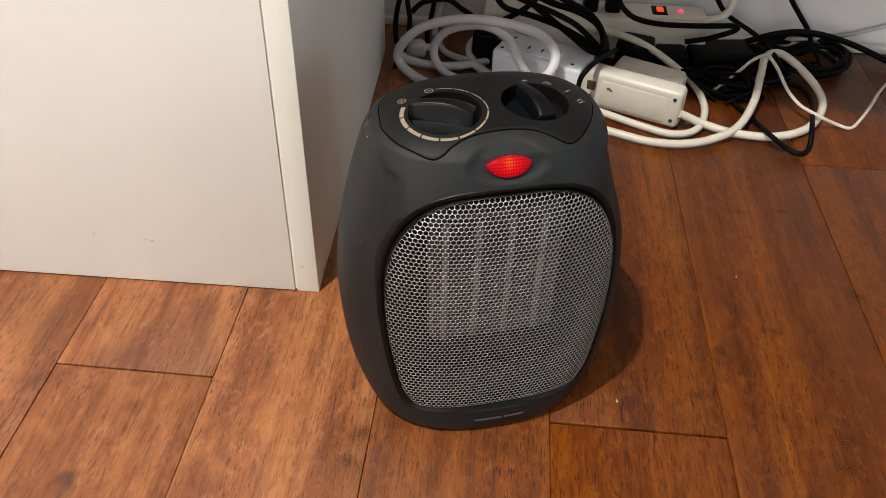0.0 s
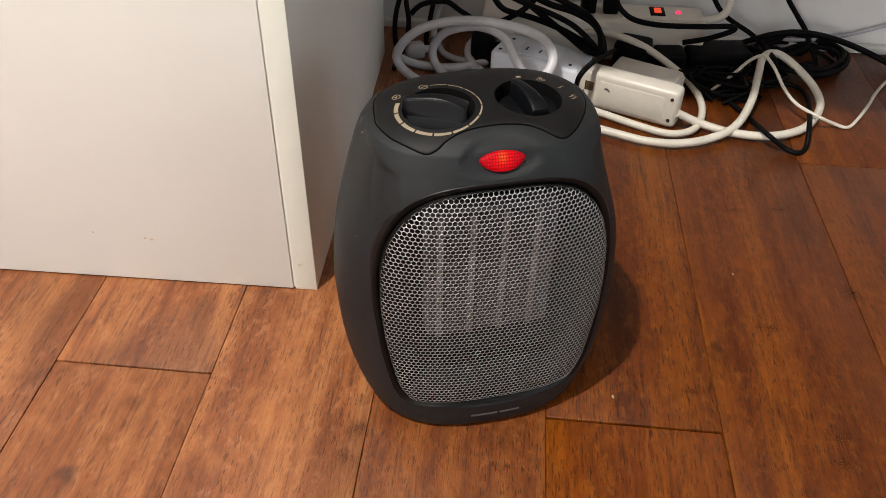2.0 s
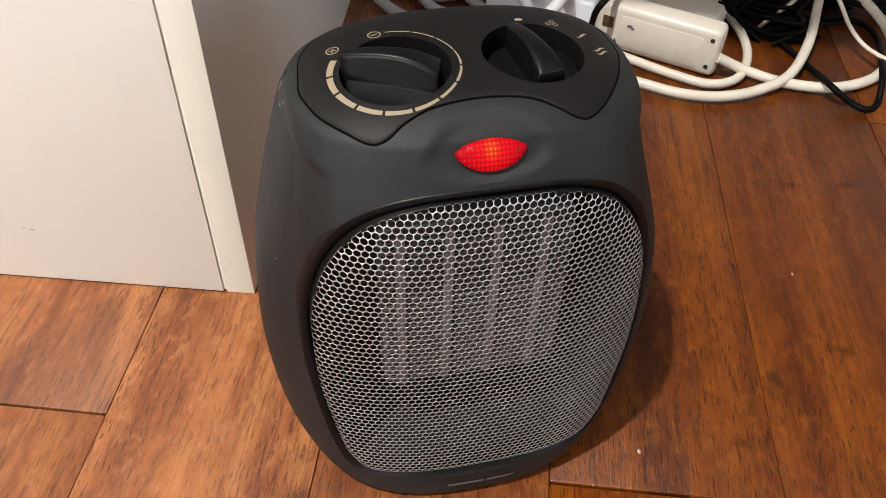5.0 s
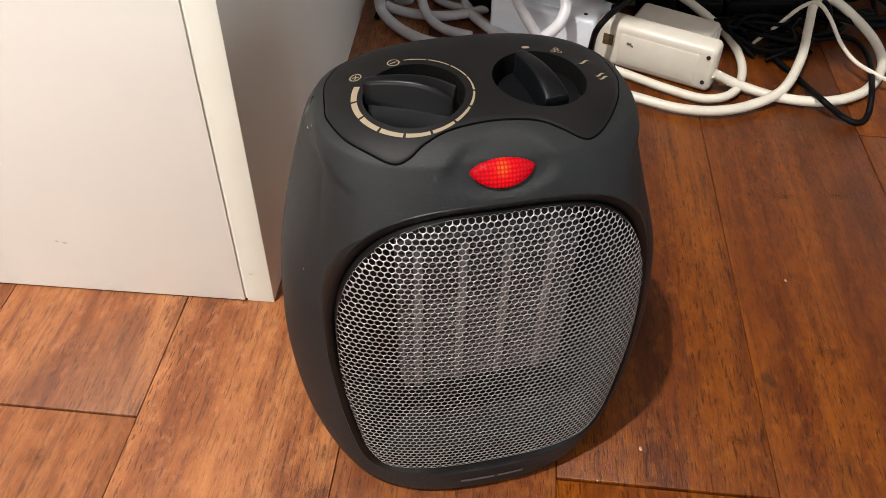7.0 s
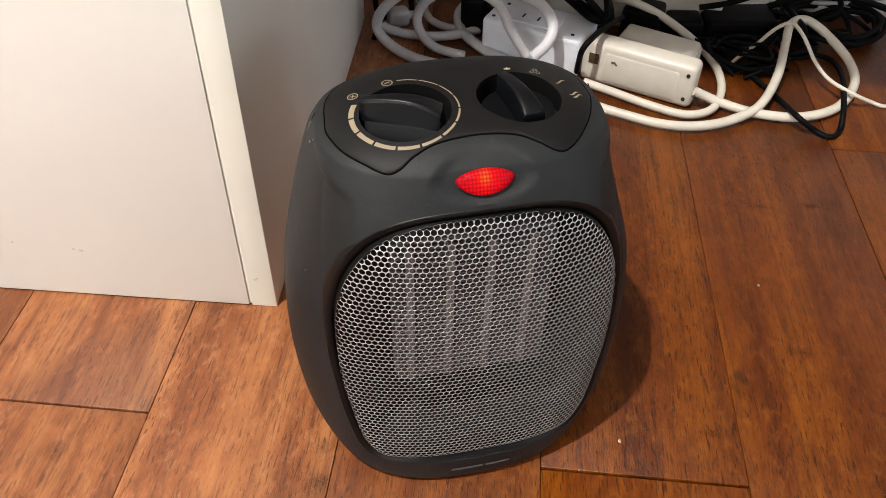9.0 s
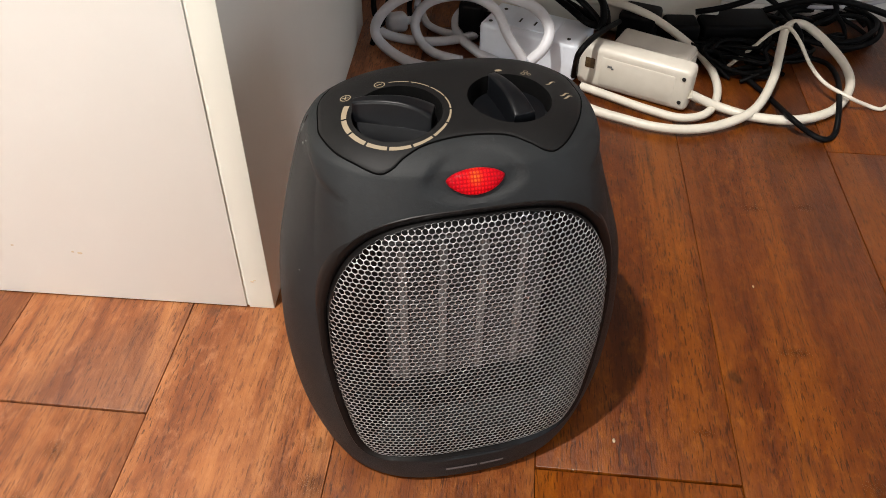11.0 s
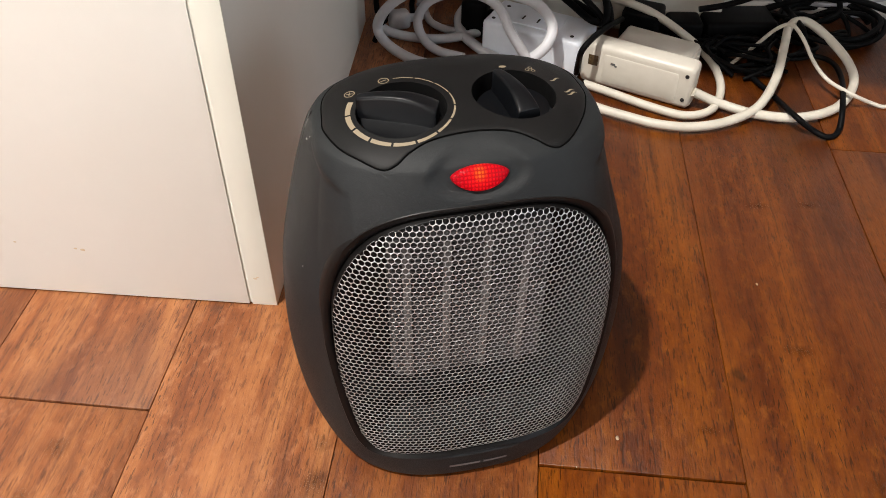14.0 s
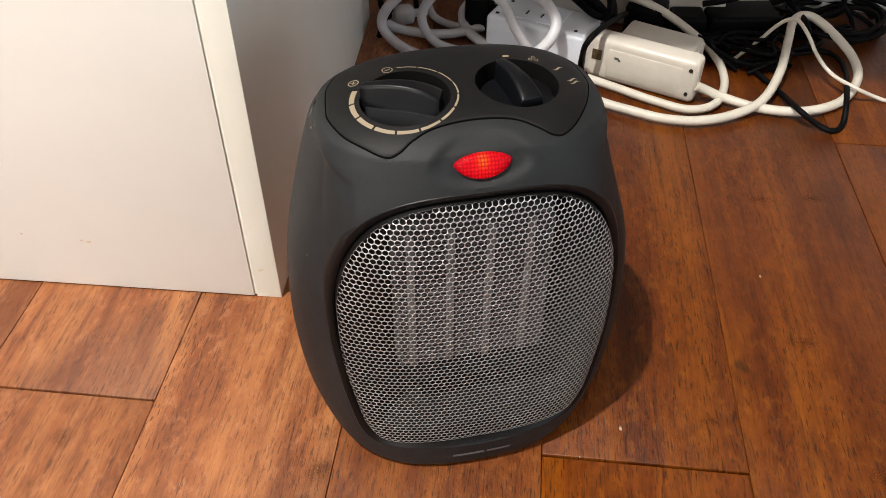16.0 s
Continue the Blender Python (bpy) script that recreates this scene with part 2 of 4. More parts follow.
def tube(line, r, sides=10, bm=None, flat=1.0):
    own = bm or bmesh.new()
    rings, up = [], Vector((0.13, 0.21, 0.97))
    for i, q in enumerate(line):
        d = (line[min(i + 1, len(line) - 1)] - line[max(i - 1, 0)]).normalized()
        side = d.cross(up).normalized()
        up = side.cross(d).normalized()
        rings.append([own.verts.new(q + r * (math.cos(a) * side + flat * math.sin(a) * up)) for a in (2 * math.pi * k / sides for k in range(sides))])
    for a, b in zip(rings, rings[1:]):
        for k in range(sides):
            own.faces.new((a[k], a[(k + 1) % sides], b[(k + 1) % sides], b[k]))
    own.faces.new(rings[0][::-1])
    own.faces.new(rings[-1])
    return own


def carve(ob, cutters):
    """Cut the solids out of ob, for good."""
    for c in cutters:
        k = ob.modifiers.new("cut", "BOOLEAN")
        k.object, k.operation, k.solver = c, "DIFFERENCE", "EXACT"
    bpy.context.view_layer.update()
    me = bpy.data.meshes.new_from_object(ob.evaluated_get(bpy.context.evaluated_depsgraph_get()))
    ob.modifiers.clear()
    ob.data = me
    for c in cutters:
        bpy.data.objects.remove(c)
    bm = bmesh.new()
    bm.from_mesh(me)
    for f in bm.faces:
        f.smooth = True
    for e in bm.edges:
        e.smooth = not (len(e.link_faces) == 2 and e.calc_face_angle(0) > radians(32))
    bm.to_mesh(me)
    bm.free()


def solid(bm, name, mat=None):
    return new(name, finish(bm, name, mat or inner_black))


# ---- the room ----
TURN = -2.0
SKEW = pose(0, 0, 0, 0, 0, TURN)


def structure(name, bm, mat, label, m=Matrix()):
    ob = new(name, finish(bm, name, mat))
    ob.matrix_world = m
    return tagged(ob, label, kind="structure")


floor = structure("floor", box(-3.0, 3.0, -4.0, 1.25, -0.06, -0.014), underlay, "scraped red-brown hardwood plank floor", SKEW)
structure("wall_north", box(-3.0, 3.0, 1.105, 1.225, -0.014, 2.6), wall_paint, "plain white painted wall behind the cables", SKEW)
def holed(x0, x1, y0, y1, z1, a, b, low, high):
    """A wall with one window opening from a to b along its length."""
    bm = bmesh.new()
    if x1 - x0 > y1 - y0:
        for u, v, c, d in ((x0, a, -0.014, z1), (b, x1, -0.014, z1), (a, b, -0.014, low), (a, b, high, z1)):
            box(u, v, y0, y1, c, d, bm=bm)
    else:
        for u, v, c, d in ((y0, a, -0.014, z1), (b, y1, -0.014, z1), (a, b, -0.014, low), (a, b, high, z1)):
            box(x0, x1, u, v, c, d, bm=bm)
    return bm


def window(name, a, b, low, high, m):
    """A white frame with a middle bar and two panes, lying along x. Added, unseen: it houses a fill light."""
    ob = structure(name, box(a, b, 0.02, 0.07, low, low + 0.05, 0.003), trim_paint, "added unseen white framed window with two clear panes", m)
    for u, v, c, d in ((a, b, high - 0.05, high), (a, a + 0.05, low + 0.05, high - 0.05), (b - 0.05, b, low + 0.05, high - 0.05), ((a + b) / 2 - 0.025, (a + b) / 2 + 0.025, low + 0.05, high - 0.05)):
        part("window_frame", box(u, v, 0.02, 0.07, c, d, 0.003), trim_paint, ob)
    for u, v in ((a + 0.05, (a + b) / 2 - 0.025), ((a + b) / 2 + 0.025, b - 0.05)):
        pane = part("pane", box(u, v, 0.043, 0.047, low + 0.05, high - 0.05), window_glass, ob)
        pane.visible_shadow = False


# the two openings and their windows are added, to hold the fills
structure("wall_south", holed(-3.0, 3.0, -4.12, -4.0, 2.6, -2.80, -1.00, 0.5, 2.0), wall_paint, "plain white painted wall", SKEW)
structure("wall_west", box(-3.12, -3.0, -4.12, 1.225, -0.014, 2.6), wall_paint, "plain white painted wall", SKEW)
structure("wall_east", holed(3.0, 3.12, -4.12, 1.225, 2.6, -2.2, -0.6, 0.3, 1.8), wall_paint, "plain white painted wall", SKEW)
window("added_window_1", -2.80, -1.00, 0.5, 2.0, SKEW @ pose(0, -4.09, 0))
window("added_window_2", -2.2, -0.6, 0.3, 1.8, SKEW @ pose(3.09, 0, 0, 0, 0, 90))
structure("ceiling", box(-3.12, 3.12, -4.12, 1.225, 2.6, 2.7), ceiling_paint, "plain white ceiling", SKEW)
structure("baseboard", box(-3.0, 3.0, 1.092, 1.105, 0.0, 0.012, 0.003), trim_paint, "low white trim along the foot of the wall", SKEW)


# ---- cabinet ----
def cabinet():
    W, D, H, T = 0.60, 0.48, 0.70, 0.0205
    ob = thing("drawer_cabinet", pose(-0.0845, 0.5365, 0, 0, 0, -1.0), "white laminate cabinet with a flush front standing on the floor", "cabinet")
    def tapered(bm, x):
        """Let the edge near x run towards the side as it rises: the door hangs a little askew."""
        for v in bm.verts:
            if abs(v.co.x - x) < 0.004:
                v.co.x += 0.0065 * v.co.z
        return bm
    part("side_panel", box(-T + 0.0055, 0, 0.0005, D, 0, H, 0.0012), melamine, ob)
    part("edge_strip", tapered(box(-T, 0, -0.0010, 0.0005, 0, H, 0.0005), -T), edge_band, ob, "cream edge band on the side panel")
    part("side_panel", box(-W, -W + T, 0, D, 0, H, 0.0012), melamine, ob)
    part("front_panel", tapered(box(-W + T + 0.0016, -T - 0.0018, -0.0020, -0.0007, 0.0015, H - 0.004, 0.0005), -T - 0.0018), melamine, ob)
    part("inner_strip", box(-T - 0.020, -T + 0.0053, -0.0004, 0.0165, 0.002, H - 0.002), edge_band, ob)
    part("back_panel", box(-W + T, -T - 0.0020, D - 0.012, D, 0.002, H), melamine, ob)
    part("bottom_panel", box(-W + T, -T - 0.001, 0.018, D - 0.012, 0.03, 0.048), melamine, ob)
    part("top_panel", box(-W - 0.002, 0.002, -0.004, D + 0.002, H, H + 0.022, 0.0015), melamine, ob)
    for x, z, r in ((-0.147, 0.0508, 0.0016), (-0.1525, 0.0518, 0.0011), (-0.014, 0.030, 0.0013), (-0.012, 0.0315, 0.0009), (-0.20, 0.055, 0.0010)):
        bm = bmesh.new()
        bmesh.ops.create_icosphere(bm, subdivisions=2, radius=r, matrix=Matrix.Translation((x, -0.0021 if x < -0.03 else -0.0011, z)) @ Matrix.Diagonal((1.3, 0.12, 0.8, 1)))
        part("smudge", bm, smudge, ob, "small tan dirt mark")


cabinet()


def desk():
    """The desk over the cables: only its shade is seen."""
    ob = thing("desk", SKEW, "white desk reaching over the cables by the wall", "desk")
    part("desktop", box(-0.74, 1.30, 0.570, 1.10, 0.7235, 0.745, 0.002), melamine, ob)
    part("leg", box(1.26, 1.29, 0.59, 0.63, 0, 0.7235, 0.002), melamine, ob)
    part("leg", box(1.26, 1.29, 1.04, 1.08, 0, 0.7235, 0.002), melamine, ob)


desk()

# ---- heater ----
LEVELS = [  # height, half width, front, back
    (0.0000, 0.0865, 0.0751, 0.0706), (0.0041, 0.0896, 0.0781, 0.0736), (0.0203, 0.0959, 0.0808, 0.0776), (0.0506, 0.1035, 0.0822, 0.0816),
    (0.0810, 0.1070, 0.0811, 0.0837), (0.1114, 0.1075, 0.0802, 0.0826), (0.1519, 0.1035, 0.0782, 0.0786), (0.1873, 0.0960, 0.0745, 0.0726),
    (0.2127, 0.0894, 0.0673, 0.0655), (0.2309, 0.0836, 0.0592, 0.0585), (0.2405, 0.0780, 0.0540, 0.0529)]
BEND, RIM, DOME = 2.55, 0.2405, 0.0118


def level(z):
    z = min(max(z, 0.0), RIM)
    i = max(j for j in range(len(LEVELS) - 1) if z >= LEVELS[j][0] or j == 0)

    def slope(j, k):
        a, b = LEVELS[max(j - 1, 0)], LEVELS[min(j + 1, len(LEVELS) - 1)]
        return (b[k] - a[k]) / (b[0] - a[0])
    p, q = LEVELS[i], LEVELS[i + 1]
    h = q[0] - p[0]
    t = (z - p[0]) / h
    return [(2 * t ** 3 - 3 * t * t + 1) * p[k] + (t ** 3 - 2 * t * t + t) * h * slope(i, k) + (3 * t * t - 2 * t ** 3) * q[k] + (t ** 3 - t * t) * h * slope(i + 1, k) for k in (1, 2, 3)]


def around(a, f, b, ang):
    c, s = math.cos(ang), math.sin(ang)
    return math.copysign(a * abs(c) ** (2 / BEND), c), math.copysign((b if s > 0 else f) * abs(s) ** (2 / BEND), s)


def front_y(x, z):
    a, f, _ = level(z)
    return -f * max(1 - abs(x / a) ** BEND, 0.0) ** (1 / BEND)


def top_z(x, y):
    a, f, b = level(RIM)
    s = (abs(x / a) ** BEND + abs(y / (b if y > 0 else f)) ** BEND) ** (1 / BEND)
    return RIM + DOME * (1 - min(s, 1.0) ** 4)


def step(a, b, x):
    t = min(max((x - a) / (b - a), 0.0), 1.0)
    return t * t * (3 - 2 * t)


def relief(x, y, z):
    """How far the shell is sunk: round the lamp, and on the scooped flanks."""
    d = 0.0
    edge = 0.018 + 2.30 * (0.2393 - z) if z > 0.2264 else 0.0477 + 0.40 * (0.2264 - z)
    flank = min(max((y + edge) / 0.022, 0.0), 1.0) * step(0.034, -0.024, y)
    d += 0.0044 * flank * step(0.2425, 0.227, z) * step(0.145, 0.208, z)
    if y < 0:
        e = math.hypot(x / 0.0295, (z - 0.2360) / (0.0125 if z > 0.2360 else 0.0098))
        d += 0.0030 * (1 - step(0.74, 1.0, e))
        low = 0.0285 + 1.2 * x * x
        d += 0.0012 * step(low - 0.0006, low + 0.0006, z) * step(0.0385, 0.0365, z) * step(0.046, 0.030, abs(x - 0.004))
    return d


def grille_half(z):
    return 0.0818 - 0.0100 * step(0.125, 0.030, z) - 0.004 * step(0.15, 0.21, z)


def grille_outline(grow=0.0, n=120):
    out = []
    for i in range(n):
        c, s = math.cos(2 * math.pi * i / n), math.sin(2 * math.pi * i / n)
        e = 2 / 3.15 if s > 0 else 2 / 7.5
        v = math.copysign(abs(s) ** e, s)
        u = math.copysign(abs(c) ** e, c)
        z = 0.1265 + ((0.0925 if s > 0 else 0.0958) + grow) * v
        x = (grille_half(z) + grow) * u
        if s < 0:
            z += 0.0065 * (1 - abs(u) ** 2) * abs(v) ** 6
        out.append((x, z))
    return out


def inside_grille(x, z):
    """1 on the outline, less within."""
    v = (z - 0.1265) / (0.0925 if z > 0.1265 else 0.0958)
    e = 3.15 if v > 0 else 7.5
    if v < 0:
        v = (z - 0.0065 * (1 - min(abs(x / 0.0718), 1) ** 2) * abs(v) ** 6 - 0.1265) / 0.0958
    return (abs(x / grille_half(z)) ** e + abs(v) ** e) ** (1 / e)


DIAL, SWITCH = (-0.0315, -0.0100), (0.0300, -0.0080)


def panel_outline():
    a, f, b = level(RIM)
    keys = [(*[0.93 * q for q in around(a, f, b, ang)],) for ang in (radians(g) for g in range(0, 181, 15))]
    keys += [(-0.0725, -0.0110), (-0.0665, -0.0275), (-0.0560, -0.0400), (-0.0475, -0.0465), (-0.0405, -0.0462), (-0.0330, -0.0420), (-0.0200, -0.0372), (0.0, -0.0352),
             (0.0190, -0.0372), (0.0310, -0.0425), (0.0385, -0.0463), (0.0450, -0.0460), (0.0540, -0.0390), (0.0640, -0.0250), (0.0705, -0.0100)]
    return [(p.x, p.y) for p in spline([(x, y, 0) for x, y in keys], 6, True)]


def shell():
    bm = bmesh.new()
    n, rings = 480, []
    zs = [0.0, 0.0015] + [0.004 + (RIM - 0.004) * i / 150 for i in range(151)]
    for z in zs:
        a, f, b = level(z)
        ring = []
        for i in range(n):
            x, y = around(a, f, b, 2 * math.pi * (i + 0.5) / n)
            d = relief(x, y, z)
            m = math.hypot(x, y)
            ring.append(bm.verts.new((x * (1 - d / m), y * (1 - d / m), z)))
        rings.append(ring)
    a, f, b = level(RIM)
    for s in (0.985, 0.96, 0.92, 0.86, 0.78, 0.66, 0.5, 0.3, 0.12):
        ring = []
        for i in range(n):
            x, y = around(a * s, f * s, b * s, 2 * math.pi * (i + 0.5) / n)
            z = RIM + DOME * (1 - s ** 4)
            d = relief(x, y, z) * step(0.6, 0.9, s) / math.hypot(x, y)
            ring.append(bm.verts.new((x * (1 - d), y * (1 - d), z)))
        rings.append(ring)
    for p, q in zip(rings, rings[1:]):
        for i in range(n):
            bm.faces.new((p[i], p[(i + 1) % n], q[(i + 1) % n], q[i]))
    bm.faces.new(rings[0][::-1])
    bm.faces.new(rings[-1])
    bmesh.ops.smooth_vert(bm, verts=[v for r in rings[147:159] for v in r], factor=0.5, use_axis_x=True, use_axis_y=True, use_axis_z=True)
    ob = solid(bm, "housing", charcoal)
    cut = bmesh.new()
    line = grille_outline(0.0055)
    near = [cut.verts.new((x, -0.2, z)) for x, z in line]
    far = [cut.verts.new((x, -0.026, z)) for x, z in line]
    for i in range(len(line)):
        j = (i + 1) % len(line)
        cut.faces.new((near[i], near[j], far[j], far[i]))
    cut.faces.new(near[::-1])
    cut.faces.new(far)
    wells = [solid(disc(*DIAL, 0.2395, 0.27, 0.0248), "cut"), solid(disc(*SWITCH, 0.2375, 0.27, 0.0235), "cut")]
    carve(ob, [solid(cut, "cut")] + wells)
    return ob


def shell_seam(side, start=-0.001, drop=0.2115, r=0.00032):
    """The line where the front and the back shell meet."""
    pts = []
    for k in range(40):
        z = RIM - start - drop * k / 39
        a, _, f = level(z)
        y = 0.0120
        x = a * (1 - (0.0120 / f) ** BEND) ** (1 / BEND)
        g = 1 - relief(x, y, z) / math.hypot(x, y)
        pts.append(Vector((side * (x * g - 0.0002), y * g, z)))
    return tube(pts, r, 6)


def control_panel():
    line = panel_outline()
    bm = bmesh.new()
    cx, cy = 0.0, -0.004
    top = [bm.verts.new((cx, cy, top_z(cx, cy) + 0.0007))]
    rings = []
    ks = (0.1, 0.25, 0.4, 0.55, 0.68, 0.8, 0.9, 0.97, 0.992, 1.0)
    for k in ks:
        lift = 0.0007 if k < 0.98 else (0.0005 if k < 1 else 0.0001)
        rings.append([bm.verts.new((cx + k * (x - cx), cy + k * (y - cy), top_z(cx + k * (x - cx), cy + k * (y - cy)) + lift)) for x, y in line])
    low = [bm.verts.new((x, y, top_z(x, y) - 0.0014)) for x, y in line]
    n = len(line)
    for i in range(n):
        j = (i + 1) % n
        bm.faces.new((top[0], rings[0][i], rings[0][j]))
        for p, q in zip(rings, rings[1:]):
            bm.faces.new((p[i], q[i], q[j], p[j]))
        bm.faces.new((rings[-1][i], low[i], low[j], rings[-1][j]))
    mid = [bm.verts.new((cx + 0.5 * (x - cx), cy + 0.5 * (y - cy), 0.236)) for x, y in line]
    for i in range(n):
        j = (i + 1) % n
        bm.faces.new((low[i], mid[i], mid[j], low[j]))
    bm.faces.new(mid[::-1])
    ob = solid(bm, "control_panel", panel_black)
    carve(ob, [solid(disc(*DIAL, 0.20, 0.28, 0.0240, 80), "cut"), solid(disc(*SWITCH, 0.20, 0.28, 0.0228, 80), "cut")])
    return ob


def seam():
    bm = bmesh.new()
    line = panel_outline()
    pts = [Vector((x, y, top_z(x, y) - 0.00005)) for x, y in line]
    pts.append(pts[0])
    return tube(pts, 0.00052, 6, bm)


def grip_knob(name, centre, radius, floor_z, angle, crest, parent):
    """A round knob sunk in its well; across it a bar, narrow where it points and wide and cut off square at its tail."""
    knob = part(name, disc(0, 0, 0, 0.0062, radius - 0.0008, 72, radius - 0.0014), knob_black, parent)
    knob.matrix_basis = pose(centre[0], centre[1], floor_z, 0, 0, angle)
    bm = bmesh.new()
    rows, n = [], 20
    for i in range(n + 1):
        t = -1 + 2 * i / n
        x = t * (radius + 0.0010) if t > 0 else t * (radius - 0.0034)
        h = crest - (0.0034 * t * t if t > 0 else 0.0052 * t * t)
        w = 0.0036 - 0.0016 * t + 0.0004 * t * t
        reach = max(math.sqrt(max((radius - 0.0009) ** 2 - x * x, 0.0)), 0.0021)
        foot = min(w + 0.0016, reach)
        w = min(w, reach)
        half = [(foot, 0.0060), (foot - 0.0004, 0.0068), (w + 0.0007, h - 0.0020), (w + 0.0003, h - 0.0006), (w - 0.0004, h - 0.0001), (w * 0.45, h)]
        half = [(min(y, reach), z) for y, z in half]
        rows.append([bm.verts.new((x, y, z)) for y, z in half] + [bm.verts.new((x, -y, z)) for y, z in half[::-1]])
    k = len(rows[0])
    for p, q in zip(rows, rows[1:]):
        for j in range(k):
            bm.faces.new((p[j], p[(j + 1) % k], q[(j + 1) % k], q[j]))
    for ring, order in ((rows[0], 1), (rows[-1], -1)):
        bm.faces.new(ring[::order])
    tail = [e for e in bm.edges if all(abs(v.co.x - rows[0][0].co.x) < 1e-6 for v in e.verts) and min(v.co.z for v in e.verts) > 0.0072]
    bmesh.ops.bevel(bm, geom=tail, offset=0.00045, segments=2, profile=0.5, affect="EDGES")
    part("grip", bm, knob_black, knob, smooth=48)
    return knob


def ribbon(line, widths, bm, closed=False):
    """A printed line on the control panel."""
    n, left, right = len(line), [], []
    for i, (x, y) in enumerate(line):
        a = line[(i - 1) % n] if closed else line[max(i - 1, 0)]
        b = line[(i + 1) % n] if closed else line[min(i + 1, n - 1)]
        d = Vector((b[0] - a[0], b[1] - a[1])).normalized()
        w = (widths[i] if isinstance(widths, list) else widths) / 2
        for side, keep in ((1, left), (-1, right)):
            u, v = x - side * d.y * w, y + side * d.x * w
            keep.append(bm.verts.new((u, v, top_z(u, v) + 0.00095)))
    for i in range(n if closed else n - 1):
        j = (i + 1) % n
        bm.faces.new((left[i], left[j], right[j], right[i]))


def circle(cx, cy, r, n=24, a0=0.0, a1=360.0):
    m = n if a1 - a0 >= 360 else n - 1
    return [(cx + r * math.cos(radians(a0 + (a1 - a0) * i / m)), cy + r * math.sin(radians(a0 + (a1 - a0) * i / m))) for i in range(n)]


def printed_marks(parent):
    for i in range(12):
        a0, a1 = 152 + i * 25.0, 152 + i * 25.0 + 22.6
        w = [0.0031 - 0.0024 * min((i + j / 8) / 9.0, 1) for j in range(9)]
        bm = bmesh.new()
        ribbon(circle(*DIAL, 0.0280, 9, a0, a1), w, bm)
        part("scale_mark", bm, cream_print, parent, "cream printed dial mark" if i == 0 else "")
    bm = bmesh.new()
    ribbon(circle(-0.0560, 0.0113, 0.0027), 0.0006, bm, True)
    ribbon([(-0.0577, 0.0118), (-0.0543, 0.0108)], 0.0006, bm)
    ribbon([(-0.0555, 0.0130), (-0.0565, 0.0096)], 0.0006, bm)
    part("plus_mark", bm, cream_print, parent, "cream circled plus")
    bm = bmesh.new()
    ribbon(circle(-0.0365, 0.0172, 0.0028), 0.0006, bm, True)
    ribbon([(-0.0381, 0.0167), (-0.0349, 0.0177)], 0.0007, bm)
    part("minus_mark", bm, cream_print, parent, "cream circled minus")
    bm = bmesh.new()
    ribbon([(0.0287, 0.0182), (0.0300, 0.0184), (0.0313, 0.0184), (0.0326, 0.0182)], [0.0014, 0.0024, 0.0024, 0.0014], bm)
    part("off_mark", bm, cream_print, parent, "cream dot")
    bm = bmesh.new()
    for a in (75, 195, 315):
        ribbon(circle(0.0455 + 0.0019 * math.cos(radians(a)), 0.0142 + 0.0019 * math.sin(radians(a)), 0.0011, 12), 0.0005, bm, True)
    part("fan_mark", bm, cream_print, parent, "cream printed fan sign")
    for shifts, x, y in (((0.0,), 0.0568, 0.0040), ((-0.0011, 0.0011), 0.0622, -0.0076)):
        bm = bmesh.new()
        for s in shifts:
            pts = [(x + 0.0034 * u + s * 0.5, y + 0.0012 * math.sin(2.6 * u) + 0.0011 * u - s) for u in (-1, -0.7, -0.35, 0, 0.35, 0.7, 1)]
            ribbon(pts, [0.0003, 0.0007, 0.0010, 0.0011, 0.0010, 0.0007, 0.0003], bm)
        part("heat_mark", bm, cream_print, parent, "cream wavy heat sign")


def front_bars(parent):
    """The maker's mark, as plain bars on the foot of the front."""
    for x0, x1, h in ((-0.0178, 0.0030, 0.0026), (0.0052, 0.0212, 0.0024)):
        bm = bmesh.new()
        cols = []
        for i in range(9):
            x = x0 + (x1 - x0) * i / 8
            cols.append([bm.verts.new((x, front_y(x, z) - 0.0003, z)) for z in (0.0165 - h / 2, 0.0165 + h / 2)])
        for p, q in zip(cols, cols[1:]):
            bm.faces.new((p[0], q[0], q[1], p[1]))
        part("maker_mark", bm, grey_print, parent, "small grey printed bar")


def bezel(parent):
    bm = bmesh.new()
    loops = []
    for grow, sink in ((0.0075, 0.0085), (0.0068, 0.0020), (0.0062, 0.0006), (0.0052, -0.0003), (0.0040, 0.0006), (0.0022, 0.0020), (0.0004, 0.0042), (-0.0006, 0.0075), (0.0010, 0.0110)):
        loops.append([bm.verts.new((x, front_y(x, z) + sink, z)) for x, z in grille_outline(grow, 160)])
    for p, q in zip(loops, loops[1:]):
        for i in range(160):
            j = (i + 1) % 160
            bm.faces.new((p[i], p[j], q[j], q[i]))
    part("bezel", bm, bezel_black, parent, "black rim round the grille", 50)


def arc_table(run, height):
    """Places along a curve at equal steps of its own length: (length, place) pairs from 0 up."""
    out, length = [(0.0, 0.0)], 0.0
    for i in range(1, 400):
        u = run * i / 399
        du = run / 399
        length += math.hypot(du, height(u) - height(u - du))
        out.append((length, u))
    return out


def along(table, length):
    i = min(int(abs(length) / table[-1][0] * 399), 398)
    while i > 0 and table[i][0] > abs(length):
        i -= 1
    while i < 398 and table[i + 1][0] < abs(length):
        i += 1
    (a, p), (b, q) = table[i], table[i + 1]
    return math.copysign(p + (q - p) * (abs(length) - a) / (b - a), length)


FLAT, EDGE = 0.87, 1.0


